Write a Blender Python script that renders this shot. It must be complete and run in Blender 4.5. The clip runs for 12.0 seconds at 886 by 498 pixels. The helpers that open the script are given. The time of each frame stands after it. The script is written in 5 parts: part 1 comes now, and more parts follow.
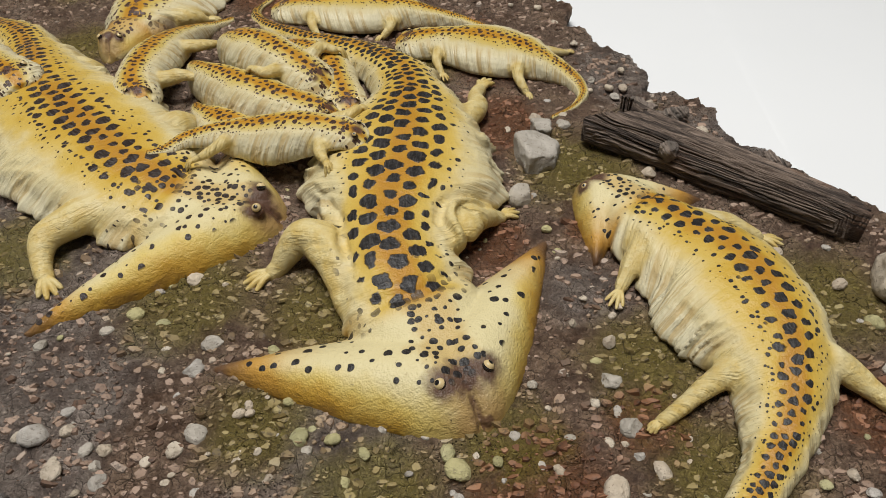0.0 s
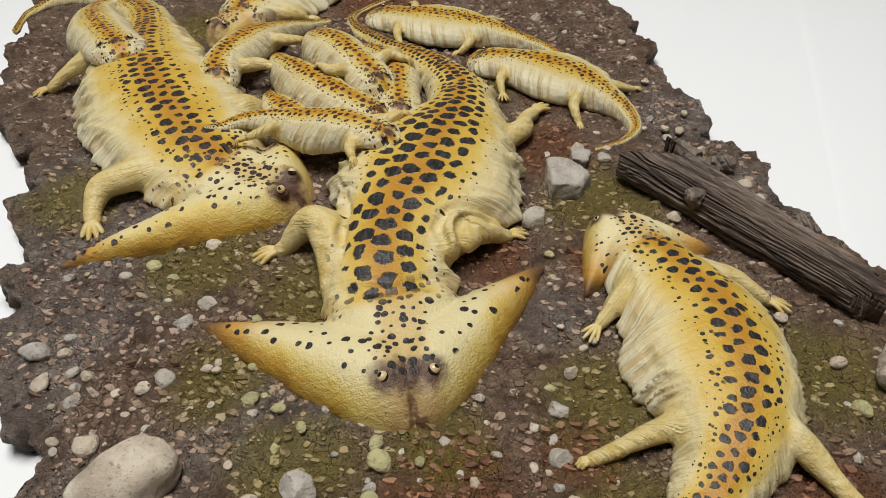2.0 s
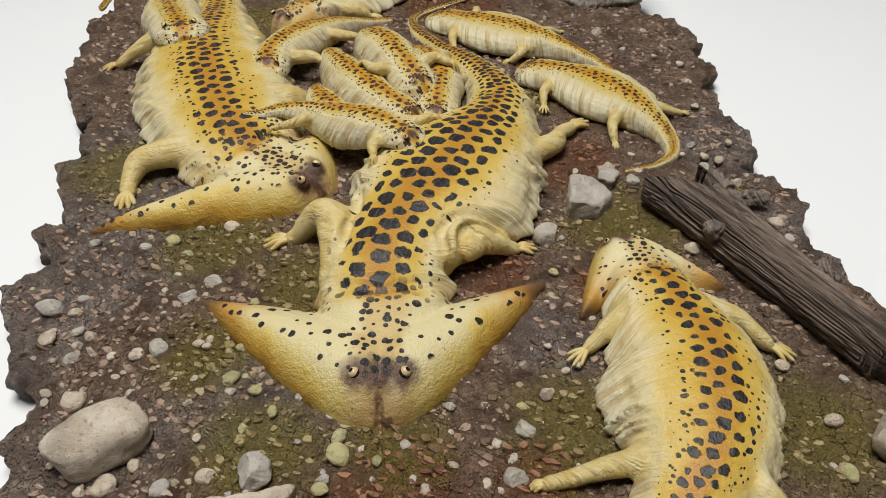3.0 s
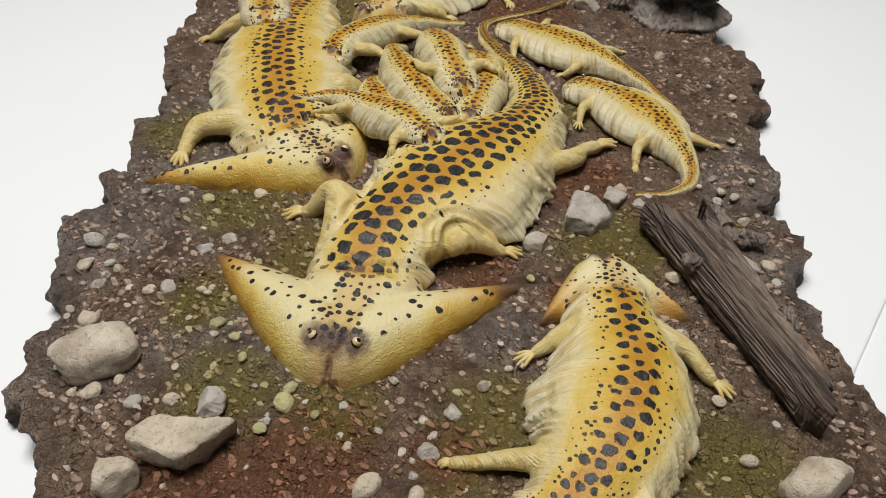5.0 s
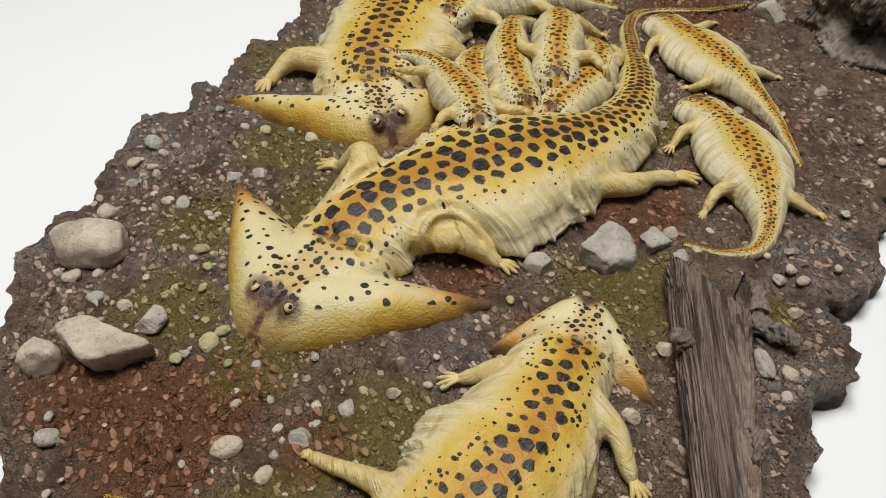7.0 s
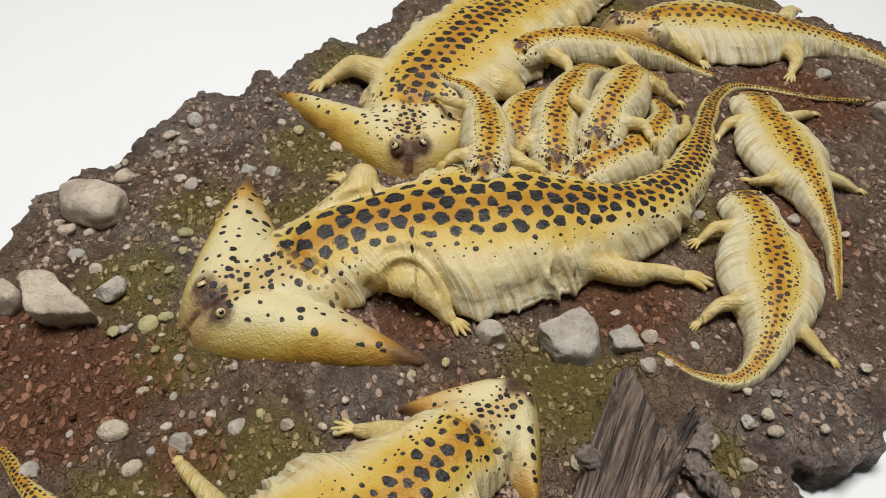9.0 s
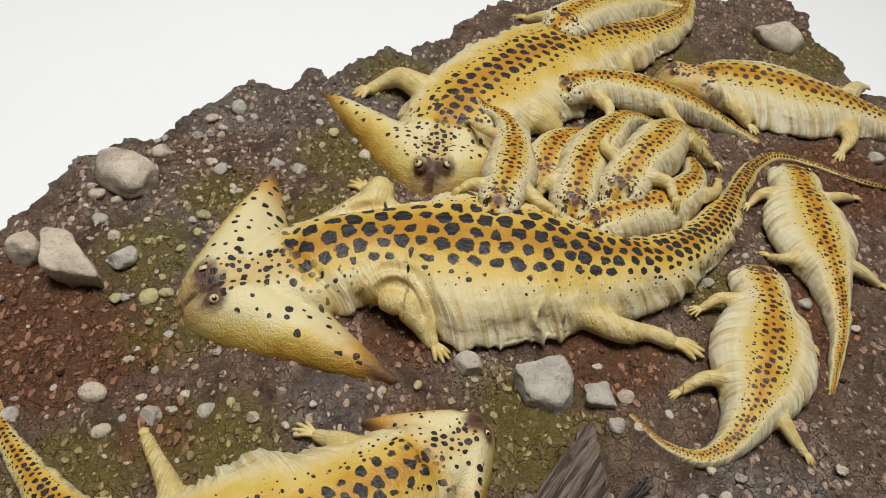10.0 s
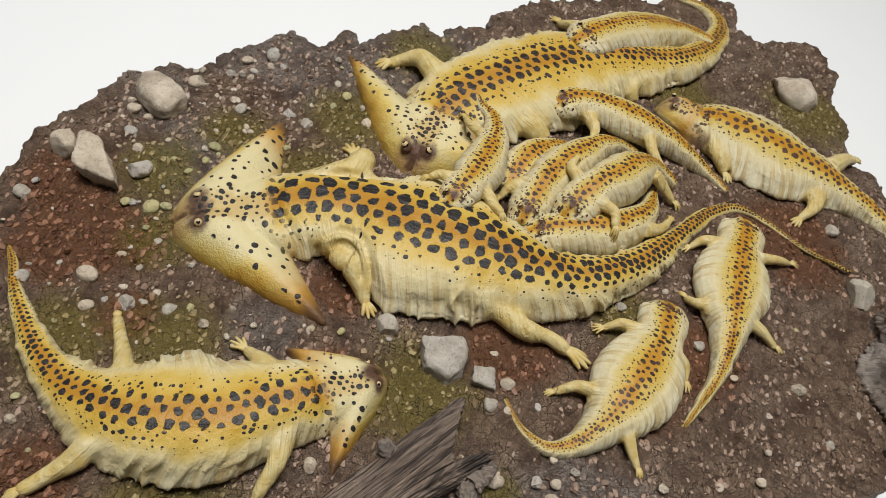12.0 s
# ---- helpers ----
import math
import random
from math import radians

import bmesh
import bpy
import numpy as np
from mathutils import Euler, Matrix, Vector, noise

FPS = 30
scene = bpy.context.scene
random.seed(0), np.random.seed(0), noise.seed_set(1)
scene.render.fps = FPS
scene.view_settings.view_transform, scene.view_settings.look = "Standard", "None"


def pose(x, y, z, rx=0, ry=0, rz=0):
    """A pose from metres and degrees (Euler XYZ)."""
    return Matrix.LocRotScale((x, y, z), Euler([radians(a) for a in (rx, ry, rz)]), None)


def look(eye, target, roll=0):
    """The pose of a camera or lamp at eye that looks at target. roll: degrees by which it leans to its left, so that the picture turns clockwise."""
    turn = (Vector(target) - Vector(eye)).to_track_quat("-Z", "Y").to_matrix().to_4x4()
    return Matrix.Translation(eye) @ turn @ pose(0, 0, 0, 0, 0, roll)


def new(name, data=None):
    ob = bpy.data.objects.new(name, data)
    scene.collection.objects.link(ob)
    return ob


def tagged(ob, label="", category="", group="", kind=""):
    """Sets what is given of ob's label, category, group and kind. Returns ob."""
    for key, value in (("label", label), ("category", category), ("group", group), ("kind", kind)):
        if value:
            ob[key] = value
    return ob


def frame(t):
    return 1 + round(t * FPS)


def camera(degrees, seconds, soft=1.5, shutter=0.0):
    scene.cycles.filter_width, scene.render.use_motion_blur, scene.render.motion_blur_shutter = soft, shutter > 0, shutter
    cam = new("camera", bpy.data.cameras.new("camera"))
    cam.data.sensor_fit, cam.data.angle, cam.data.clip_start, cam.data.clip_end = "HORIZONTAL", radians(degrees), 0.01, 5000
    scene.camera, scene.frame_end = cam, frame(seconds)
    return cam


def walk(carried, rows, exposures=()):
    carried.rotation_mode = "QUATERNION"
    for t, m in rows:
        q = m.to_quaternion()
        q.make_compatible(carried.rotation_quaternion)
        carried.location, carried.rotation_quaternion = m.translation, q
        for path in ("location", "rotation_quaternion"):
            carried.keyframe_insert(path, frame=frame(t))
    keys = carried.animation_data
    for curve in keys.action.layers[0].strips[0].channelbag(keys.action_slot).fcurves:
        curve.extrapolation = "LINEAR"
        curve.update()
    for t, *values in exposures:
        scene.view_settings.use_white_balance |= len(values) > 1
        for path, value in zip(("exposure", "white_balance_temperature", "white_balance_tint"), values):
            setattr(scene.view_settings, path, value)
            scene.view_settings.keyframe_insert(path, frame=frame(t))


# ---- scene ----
cam = camera(62.7, 12.0, 0.9)
PATH = [
    (0, (0.036, -0.007, 0.456), (-0.04, 1.452, -0.91), -2.0),
    (0.5, (0.057, -0.015, 0.457), (-0.094, 1.451, -0.894), -2.4),
    (1, (0.089, -0.018, 0.46), (-0.128, 1.449, -0.883), -2.1),
    (1.5, (0.127, -0.015, 0.459), (-0.203, 1.454, -0.858), -1.9),
    (2, (0.159, -0.012, 0.455), (-0.277, 1.434, -0.855), -1.5),
    (2.5, (0.186, -0.006, 0.454), (-0.342, 1.419, -0.846), -1.3),
    (3, (0.229, 0.014, 0.457), (-0.426, 1.385, -0.844), -0.9),
    (3.2, (0.243, 0.023, 0.457), (-0.453, 1.377, -0.841), -1.0),
    (4.8, (0.341, 0.033, 0.483), (-0.549, 1.267, -0.815), -0.3),
    (5, (0.357, 0.041, 0.489), (-0.568, 1.24, -0.817), -0.0),
    (5.5, (0.387, 0.071, 0.509), (-0.628, 1.185, -0.806), 0.1),
    (6, (0.424, 0.114, 0.507), (-0.701, 1.12, -0.806), 0.8),
    (6.5, (0.442, 0.173, 0.5), (-0.748, 1.041, -0.853), 0.2),
    (7, (0.459, 0.243, 0.493), (-0.791, 0.93, -0.909), 0.4),
    (7.2, (0.466, 0.265, 0.496), (-0.806, 0.901, -0.91), 0.8),
    (8.8, (0.468, 0.391, 0.504), (-0.909, 0.766, -0.897), 2.7),
    (9, (0.471, 0.417, 0.511), (-0.913, 0.726, -0.899), 3.0),
    (9.5, (0.467, 0.442, 0.529), (-0.948, 0.656, -0.869), 4.4),
    (10, (0.47, 0.473, 0.538), (-0.936, 0.62, -0.878), 8.1),
    (10.5, (0.467, 0.486, 0.553), (-0.911, 0.654, -0.887), 10.4),
    (11, (0.483, 0.516, 0.582), (-0.863, 0.635, -0.892), 12.8),
    (11.5, (0.492, 0.539, 0.625), (-0.802, 0.614, -0.899), 15.1),
    (12, (0.503, 0.576, 0.679), (-0.751, 0.594, -0.879), 18.1),
]
walk(cam, [(t, look(eye, target, roll)) for t, eye, target, roll in PATH])

# ---- world, light ----
world = bpy.data.worlds.new("studio")
scene.world = world
world.use_nodes = True
world.node_tree.nodes["Background"].inputs[0].default_value = (0.97, 0.985, 1.0, 1)
world.node_tree.nodes["Background"].inputs[1].default_value = 0.06
softbox = new("softbox", bpy.data.lights.new("softbox", "AREA"))
softbox.data.shape, softbox.data.size, softbox.data.size_y = "RECTANGLE", 1.7, 1.3
softbox.data.energy, softbox.data.color = 133.0, (1.0, 0.98, 0.95)
softbox.matrix_world = look((-0.25, 0.45, 3.2), (0.0, 0.6, 0.0))
scene.view_settings.exposure = 0.0


# ---- small mathematics ----
def lattice(ix, iy, iz):
    h = (ix * 374761393 + iy * 668265263 + iz * 2147483647) & 0xFFFFFFFF
    h = ((h ^ (h >> 13)) * 1274126177) & 0xFFFFFFFF
    return ((h ^ (h >> 16)) & 0xFFFF) / 32767.5 - 1.0


def vnoise(p):
    """Smooth value noise, -1 to 1, for an array of points."""
    p = np.asarray(p, dtype=float)
    i = np.floor(p).astype(np.int64)
    f = p - i
    f = f * f * (3 - 2 * f)
    total = 0
    for dx in (0, 1):
        for dy in (0, 1):
            for dz in (0, 1):
                w = (f[:, 0] if dx else 1 - f[:, 0]) * (f[:, 1] if dy else 1 - f[:, 1]) * (f[:, 2] if dz else 1 - f[:, 2])
                total = total + w * lattice(i[:, 0] + dx, i[:, 1] + dy, i[:, 2] + dz)
    return total


def fbm(p, octaves=3):
    total, gain = 0, 0.5
    p = np.asarray(p, dtype=float)
    for k in range(octaves):
        total = total + gain * vnoise(p * 2 ** k + 17.3 * k)
        gain *= 0.5
    return total


def step(a, b, x):
    u = np.clip((x - a) / (b - a), 0, 1)
    return u * u * (3 - 2 * u)


def spline(points, per=8):
    """Catmull-Rom through rows of numbers."""
    q = np.array(points, dtype=float)
    q = np.vstack([2 * q[0] - q[1], q, 2 * q[-1] - q[-2]])
    rows = []
    for k in range(1, len(q) - 2):
        a, b, c, d = q[k - 1:k + 3]
        for j in range(per):
            u = j / per
            rows.append(0.5 * (2 * b + (c - a) * u + (2 * a - 5 * b + 4 * c - d) * u * u + (3 * b - a - 3 * c + d) * u ** 3))
    rows.append(q[-2])
    return np.array(rows)


def inside(poly, p):
    """Which points lie in the polygon, and how far each is from its outline."""
    res, dist = np.zeros(len(p), bool), np.full(len(p), 9.0)
    for (ax, ay), (bx, by) in zip(poly, np.roll(poly, -1, axis=0)):
        cross = (ay > p[:, 1]) != (by > p[:, 1])
        at = (bx - ax) * (p[:, 1] - ay) / ((by - ay) or 1e-9) + ax
        res ^= cross & (p[:, 0] < at)
        d = np.array([bx - ax, by - ay])
        u = np.clip(((p[:, 0] - ax) * d[0] + (p[:, 1] - ay) * d[1]) / (d @ d + 1e-12), 0, 1)
        dist = np.minimum(dist, np.hypot(p[:, 0] - ax - u * d[0], p[:, 1] - ay - u * d[1]))
    return res, dist


# ---- mesh helpers ----
def loft(verts, faces, rings):
    """Joins closed rings of equal length into a capped skin."""
    n, start = len(rings[0]), len(verts)
    for ring in rings:
        verts.extend(tuple(c) for c in ring)
    for k in range(len(rings) - 1):
        for j in range(n):
            a, b = start + k * n + j, start + k * n + (j + 1) % n
            faces.append((a, b, b + n, a + n))
    faces.append(tuple(start + j for j in range(n))[::-1])
    faces.append(tuple(start + (len(rings) - 1) * n + j for j in range(n)))


def tube(verts, faces, points, n=10, per=6, squash=1.0):
    """A limb or twig: rows of x, y, z, radius."""
    q = spline(points, per)
    rings = []
    for k in range(len(q)):
        tan = q[min(k + 1, len(q) - 1), :3] - q[max(k - 1, 0), :3]
        tan /= np.linalg.norm(tan) + 1e-9
        side = np.cross((0, 0, 1) if abs(tan[2]) < 0.95 else (1, 0, 0), tan)
        side /= np.linalg.norm(side) + 1e-9
        up = np.cross(tan, side)
        ang = np.arange(n) * 2 * math.pi / n
        rings.append(q[k, :3] + q[k, 3] * (np.cos(ang)[:, None] * side + squash * np.sin(ang)[:, None] * up))
    loft(verts, faces, rings)


def mesh_from(name, verts, faces):
    me = bpy.data.meshes.new(name)
    me.from_pydata([tuple(map(float, v)) for v in verts], [], faces)
    me.update()
    return me


def skinned(verts, faces, voxel, smooth=4):
    """One closed skin round overlapping solids: vertices, normals and faces."""
    me = mesh_from("raw", verts, faces)
    bm = bmesh.new()
    bm.from_mesh(me)
    bmesh.ops.recalc_face_normals(bm, faces=bm.faces)
    bm.to_mesh(me)
    bm.free()
    ob = new("raw", me)
    mod = ob.modifiers.new("skin", "REMESH")
    mod.mode, mod.voxel_size, mod.adaptivity = "VOXEL", voxel, 0.0
    if smooth:
        sm = ob.modifiers.new("smooth", "SMOOTH")
        sm.factor, sm.iterations = 0.5, smooth
    dep = bpy.context.evaluated_depsgraph_get()
    done = bpy.data.meshes.new_from_object(ob.evaluated_get(dep))
    bpy.data.objects.remove(ob)
    bpy.data.meshes.remove(me)
    return done


def coords(me):
    a = np.zeros(len(me.vertices) * 3)
    me.vertices.foreach_get("co", a)
    return a.reshape(-1, 3)


def normals(me):
    a = np.zeros(len(me.vertices) * 3)
    me.vertices.foreach_get("normal", a)
    return a.reshape(-1, 3)


def put_coords(me, p):
    me.vertices.foreach_set("co", np.ascontiguousarray(p).ravel())
    me.update()


def give(me, name, values):
    at = me.attributes.new(name, "FLOAT_VECTOR", "POINT")
    at.data.foreach_set("vector", np.ascontiguousarray(values, dtype=np.float32).ravel())


def smooth_shade(me):
    me.polygons.foreach_set("use_smooth", np.ones(len(me.polygons), bool))


# ---- materials ----
class Nodes:
    """A short way to write a node material."""

    def __init__(self, name, roughness=0.6, specular=0.4):
        self.mat = bpy.data.materials.new(name)
        self.mat.use_nodes = True
        self.t = self.mat.node_tree
        self.bsdf = self.t.nodes["Principled BSDF"]
        self.bsdf.inputs["Roughness"].default_value = roughness
        self.bsdf.inputs["Specular IOR Level"].default_value = specular

    def plug(self, value, socket):
        if isinstance(value, bpy.types.NodeSocket):
            self.t.links.new(value, socket)
        elif isinstance(value, (tuple, list)) and len(value) == 3 and len(socket.default_value) == 4:
            socket.default_value = (*value, 1)
        else:
            socket.default_value = value

    def node(self, kind, out=0, props=None, **inputs):
        n = self.t.nodes.new(kind)
        for k, v in (props or {}).items():
            setattr(n, k, v)
        for k, v in inputs.items():
            self.plug(v, n.inputs[int(k[1:])] if k[0] == "i" and k[1:].isdigit() else n.inputs[k.replace("_", " ")])
        return n.outputs[out]

    def math(self, op, a, b=0.0, clamp=False):
        return self.node("ShaderNodeMath", props={"operation": op, "use_clamp": clamp}, i0=a, i1=b)

    def ramp(self, x, a, b):
        return self.node("ShaderNodeMapRange", props={"interpolation_type": "SMOOTHSTEP"}, i0=x, i1=a, i2=b)

    def mix(self, f, a, b):
        n = self.t.nodes.new("ShaderNodeMix")
        n.data_type = "RGBA"
        self.plug(f, n.inputs[0]), self.plug(a, n.inputs[6]), self.plug(b, n.inputs[7])
        return n.outputs[2]

    def attr(self, name):
        n = self.t.nodes.new("ShaderNodeAttribute")
        n.attribute_name = name
        return n.outputs["Vector"]

    def split(self, v):
        n = self.t.nodes.new("ShaderNodeSeparateXYZ")
        self.t.links.new(v, n.inputs[0])
        return n.outputs[0], n.outputs[1], n.outputs[2]

    def join(self, x, y, z=0.0):
        return self.node("ShaderNodeCombineXYZ", i0=x, i1=y, i2=z)

    def place(self):
        return self.node("ShaderNodeNewGeometry", out="Position")

    def noise(self, v, scale, detail=3.0, rough=0.55):
        return self.node("ShaderNodeTexNoise", Vector=v, Scale=scale, Detail=detail, Roughness=rough)

    def cells(self, v, scale, feature="F1", randomness=1.0, out="Distance", dims="2D"):
        n = self.t.nodes.new("ShaderNodeTexVoronoi")
        n.feature, n.voronoi_dimensions = feature, dims
        self.plug(v, n.inputs["Vector"]), self.plug(scale, n.inputs["Scale"]), self.plug(randomness, n.inputs["Randomness"])
        return n.outputs[out]

    def bump(self, height, strength, distance):
        return self.node("ShaderNodeBump", Height=height, Strength=strength, Distance=distance)

    def done(self, colour, rough=None, normal=None):
        self.plug(colour, self.bsdf.inputs["Base Color"])
        if rough is not None:
            self.plug(rough, self.bsdf.inputs["Roughness"])
        if normal is not None:
            self.t.links.new(normal, self.bsdf.inputs["Normal"])
        return self.mat


def coat_material(name, cell, tone, ink, rows=2.0, face=1.0, big=0.43, neck_at=0.09, jitter=0.24, vary=0.15, spread=1.0, band=1.0):
    """Painted skin. coat: way along the spine, way across the back, flank; zone: head, limb, way from the head's rim;
    face: way from the eyes, way from the horn tips, height. rows: how far down the flanks the large blotches reach."""
    m = Nodes(name, 0.42, 0.30)
    s, v, flank = m.split(m.attr("coat"))
    head, limb, rim = m.split(m.attr("zone"))
    eyes, tips, height = m.split(m.attr("face"))
    flat = m.join(s, v)
    p = m.place()
    cloud = m.noise(p, 28.0, 3.0)
    drift = m.math("SUBTRACT", cloud, 0.5)
    fine = m.noise(p, 240.0, 4.0)
    far = m.math("ABSOLUTE", v)
    streak = m.noise(m.join(m.math("MULTIPLY", m.math("SUBTRACT", s, m.math("MULTIPLY", far, 0.35)), 150.0), m.math("MULTIPLY", v, 8.0), 0.0), 1.0, 5.0)
    fl = m.math("ADD", m.math("MULTIPLY", flank, spread), m.math("MULTIPLY", drift, 0.45))
    ridge = m.math("ADD", far, m.math("MULTIPLY", drift, cell * 2.2))
    back, ochre, pale, cream = tone
    colour = m.mix(m.ramp(ridge, cell * 0.15, cell * 1.15), back, ochre)
    colour = m.mix(m.ramp(fl, 0.11, 0.34), colour, pale)
    colour = m.mix(m.ramp(fl, 0.29, 0.54), colour, cream)
    colour = m.mix(m.math("MULTIPLY", m.ramp(fl, 0.56, 0.88), 0.8), colour, (0.67, 0.62, 0.44))
    groove = m.math("MULTIPLY", m.ramp(streak, 0.52, 0.38), m.ramp(fl, 0.35, 0.75))
    colour = m.mix(m.math("MULTIPLY", groove, 0.62), colour, (0.42, 0.275, 0.085))
    stain = m.noise(p, 75.0, 5.0, 0.65)
    colour = m.mix(m.math("MULTIPLY", m.ramp(stain, 0.58, 0.76), 0.32), colour, (0.36, 0.22, 0.06))
    # limbs
    colour = m.mix(m.math("MULTIPLY", limb, 0.85), colour, m.mix(m.ramp(stain, 0.34, 0.66), (0.60, 0.495, 0.230), (0.52, 0.370, 0.10)))
    # head
    rimw = m.math("ADD", m.math("MULTIPLY", rim, band), m.math("MULTIPLY", drift, 0.30))
    rimw = m.math("ADD", rimw, m.math("MULTIPLY", m.ramp(eyes, cell * 4.5, cell * 1.2), 0.12))
    hc = m.mix(m.ramp(rimw, -0.05, 0.07), (0.17, 0.085, 0.030), (0.48, 0.275, 0.036))
    hc = m.mix(m.ramp(rimw, 0.03, 0.20), hc, (0.59, 0.45, 0.13))
    hc = m.mix(m.math("MULTIPLY", m.ramp(rimw, 0.14, 0.35), 0.92), hc, (0.62, 0.545, 0.315))
    hc = m.mix(m.math("MULTIPLY", m.ramp(rim, 0.74, 1.0), 0.75), hc, (0.54, 0.35, 0.09))
    tipw = m.math("ADD", tips, m.math("MULTIPLY", drift, 0.05))
    hc = m.mix(m.ramp(tipw, cell * 5.0, cell * 1.6), hc, (0.47, 0.25, 0.045))
    hc = m.mix(m.ramp(tipw, cell * 2.4, cell * 0.6), hc, (0.13, 0.070, 0.036))
    hc = m.mix(m.math("MULTIPLY", m.ramp(ridge, cell * 1.1, cell * 0.4), 0.6), hc, (0.46, 0.29, 0.075))
    muzzle = m.math("MULTIPLY", m.ramp(s, cell * 1.5, cell * 0.2), m.ramp(far, cell * 2.2, cell * 0.6))
    hc = m.mix(m.math("MULTIPLY", muzzle, 0.5), hc, (0.24, 0.145, 0.095))
    colour = m.mix(head, colour, hc)
    # dark face
    dark = m.ramp(m.math("ADD", eyes, m.math("MULTIPLY", m.math("SUBTRACT", m.noise(p, 90.0, 4.0), 0.5), cell * 0.8)), cell * 0.92 * face, cell * 0.34 * face)
    line = m.math("MULTIPLY", m.ramp(ridge, cell * 0.30, cell * 0.05), m.math("MULTIPLY", m.ramp(s, cell * 1.3, cell * 0.7), head))
    dark = m.math("MAXIMUM", dark, m.math("MULTIPLY", line, 0.85))
    colour = m.mix(m.math("MULTIPLY", dark, 0.93), colour, m.mix(fine, (0.026, 0.009, 0.009), (0.115, 0.052, 0.040)))
    # staggered rows of blotches along the back
    warp = m.node("ShaderNodeTexNoise", out=1, Vector=flat, Scale=2.0 / cell, Detail=2.0)
    wx, wy, wz = m.split(warp)

    px, py, pz = m.split(p)

    def rows_of(pitch, gap, wobble, jitter, s=s, v=v):
        """How far a place lies from its spot of a staggered lattice, and three chances of that spot."""
        su = m.math("ADD", m.math("DIVIDE", s, pitch), m.math("MULTIPLY", m.math("SUBTRACT", wx, 0.5), wobble))
        vu = m.math("ADD", m.math("DIVIDE", v, pitch * gap), m.math("MULTIPLY", m.math("SUBTRACT", wy, 0.5), wobble))
        row = m.math("FLOOR", m.math("ADD", vu, 0.5))
        su = m.math("ADD", su, m.math("MULTIPLY", m.math("FLOORED_MODULO", row, 2.0), 0.5))
        col = m.math("FLOOR", m.math("ADD", su, 0.5))
        chance = m.t.nodes.new("ShaderNodeTexWhiteNoise")
        chance.noise_dimensions = "2D"
        m.t.links.new(m.join(col, row), chance.inputs["Vector"])
        r1, r2, r3 = m.split(chance.outputs["Color"])
        dx = m.math("ADD", m.math("SUBTRACT", su, col), m.math("MULTIPLY", m.math("SUBTRACT", r1, 0.5), jitter))
        dy = m.math("MULTIPLY", m.math("ADD", m.math("SUBTRACT", vu, row), m.math("MULTIPLY", m.math("SUBTRACT", r2, 0.5), jitter)), gap)
        d = m.math("POWER", m.math("ADD", m.math("POWER", m.math("ABSOLUTE", dx), 2.0), m.math("POWER", m.math("ABSOLUTE", dy), 2.0)), 0.5)
        return d, m.math("FRACT", m.math("MULTIPLY", m.math("ADD", r1, r2), 7.31)), r3, m.math("ABSOLUTE", row)

    plain = m.math("SUBTRACT", 1.0, m.math("MAXIMUM", head, m.math("MULTIPLY", limb, 0.95)), True)
    d, c1, c2, rank = rows_of(cell, 0.76, 0.55, jitter)
    d = m.math("ADD", d, m.math("MULTIPLY", m.math("SUBTRACT", m.noise(flat, 1.9 / cell, 3.0), 0.5), 0.30))
    size = m.math("MULTIPLY", big, m.math("SUBTRACT", 1.05, m.math("MULTIPLY", m.ramp(rank, rows - 0.9, rows + 1.6), 0.84)))
    size = m.math("SUBTRACT", size, m.math("MULTIPLY", c2, vary))
    size = m.math("MULTIPLY", size, m.math("SUBTRACT", 1.0, m.math("MULTIPLY", m.ramp(flank, 0.26, 0.46), 0.9)))
    size = m.math("MULTIPLY", size, m.ramp(s, neck_at, neck_at + cell * 0.8))
    blot = m.ramp(m.math("SUBTRACT", m.math("MULTIPLY", size, m.ramp(plain, 0.1, 0.7)), d), -0.01, 0.06)
    # stray dots on flanks and neck
    d, c1, c2, rank = rows_of(cell * 0.46, 0.9, 0.30, 0.6)
    often = m.math("ADD", m.ramp(far, cell * (rows * 0.76 + 2.2), cell * (rows * 0.76 + 0.4)), m.ramp(s, neck_at + cell * 2.5, neck_at + cell * 0.5))
    ds = m.math("MULTIPLY", m.math("MULTIPLY", m.ramp(c1, 0.44, 0.64), often), m.math("ADD", 0.12, m.math("MULTIPLY", c2, 0.26)))
    dots = m.math("MULTIPLY", m.ramp(m.math("SUBTRACT", ds, d), 0.0, 0.07), plain)
    dots = m.math("MULTIPLY", dots, m.math("MAXIMUM", m.ramp(far, cell * (rows * 0.76 - 0.1), cell * (rows * 0.76 + 0.3)), m.ramp(s, neck_at + cell * 2.2, neck_at + cell * 0.8)))
    # head: scattered round spots, crowded along the middle
    d, c1, c2, rank = rows_of(cell * 0.66, 0.95, 0.25, 0.8, px, py)
    hs = m.math("MULTIPLY", m.ramp(c1, 0.30, 0.36), m.math("ADD", 0.10, m.math("MULTIPLY", c2, 0.22)))
    hdots = m.math("MULTIPLY", m.ramp(m.math("SUBTRACT", hs, d), 0.0, 0.045), m.math("MULTIPLY", m.math("MULTIPLY", head, m.ramp(s, cell * 1.25, cell * 1.8)), m.ramp(rim, 0.18, 0.21)))
    d, c1, c2, rank = rows_of(cell * 0.52, 0.9, 0.3, 0.5, px, py)
    crowd = m.math("MULTIPLY", m.ramp(ridge, cell * 1.15, cell * 0.5), m.math("ADD", 0.16, m.math("MULTIPLY", c2, 0.30)))
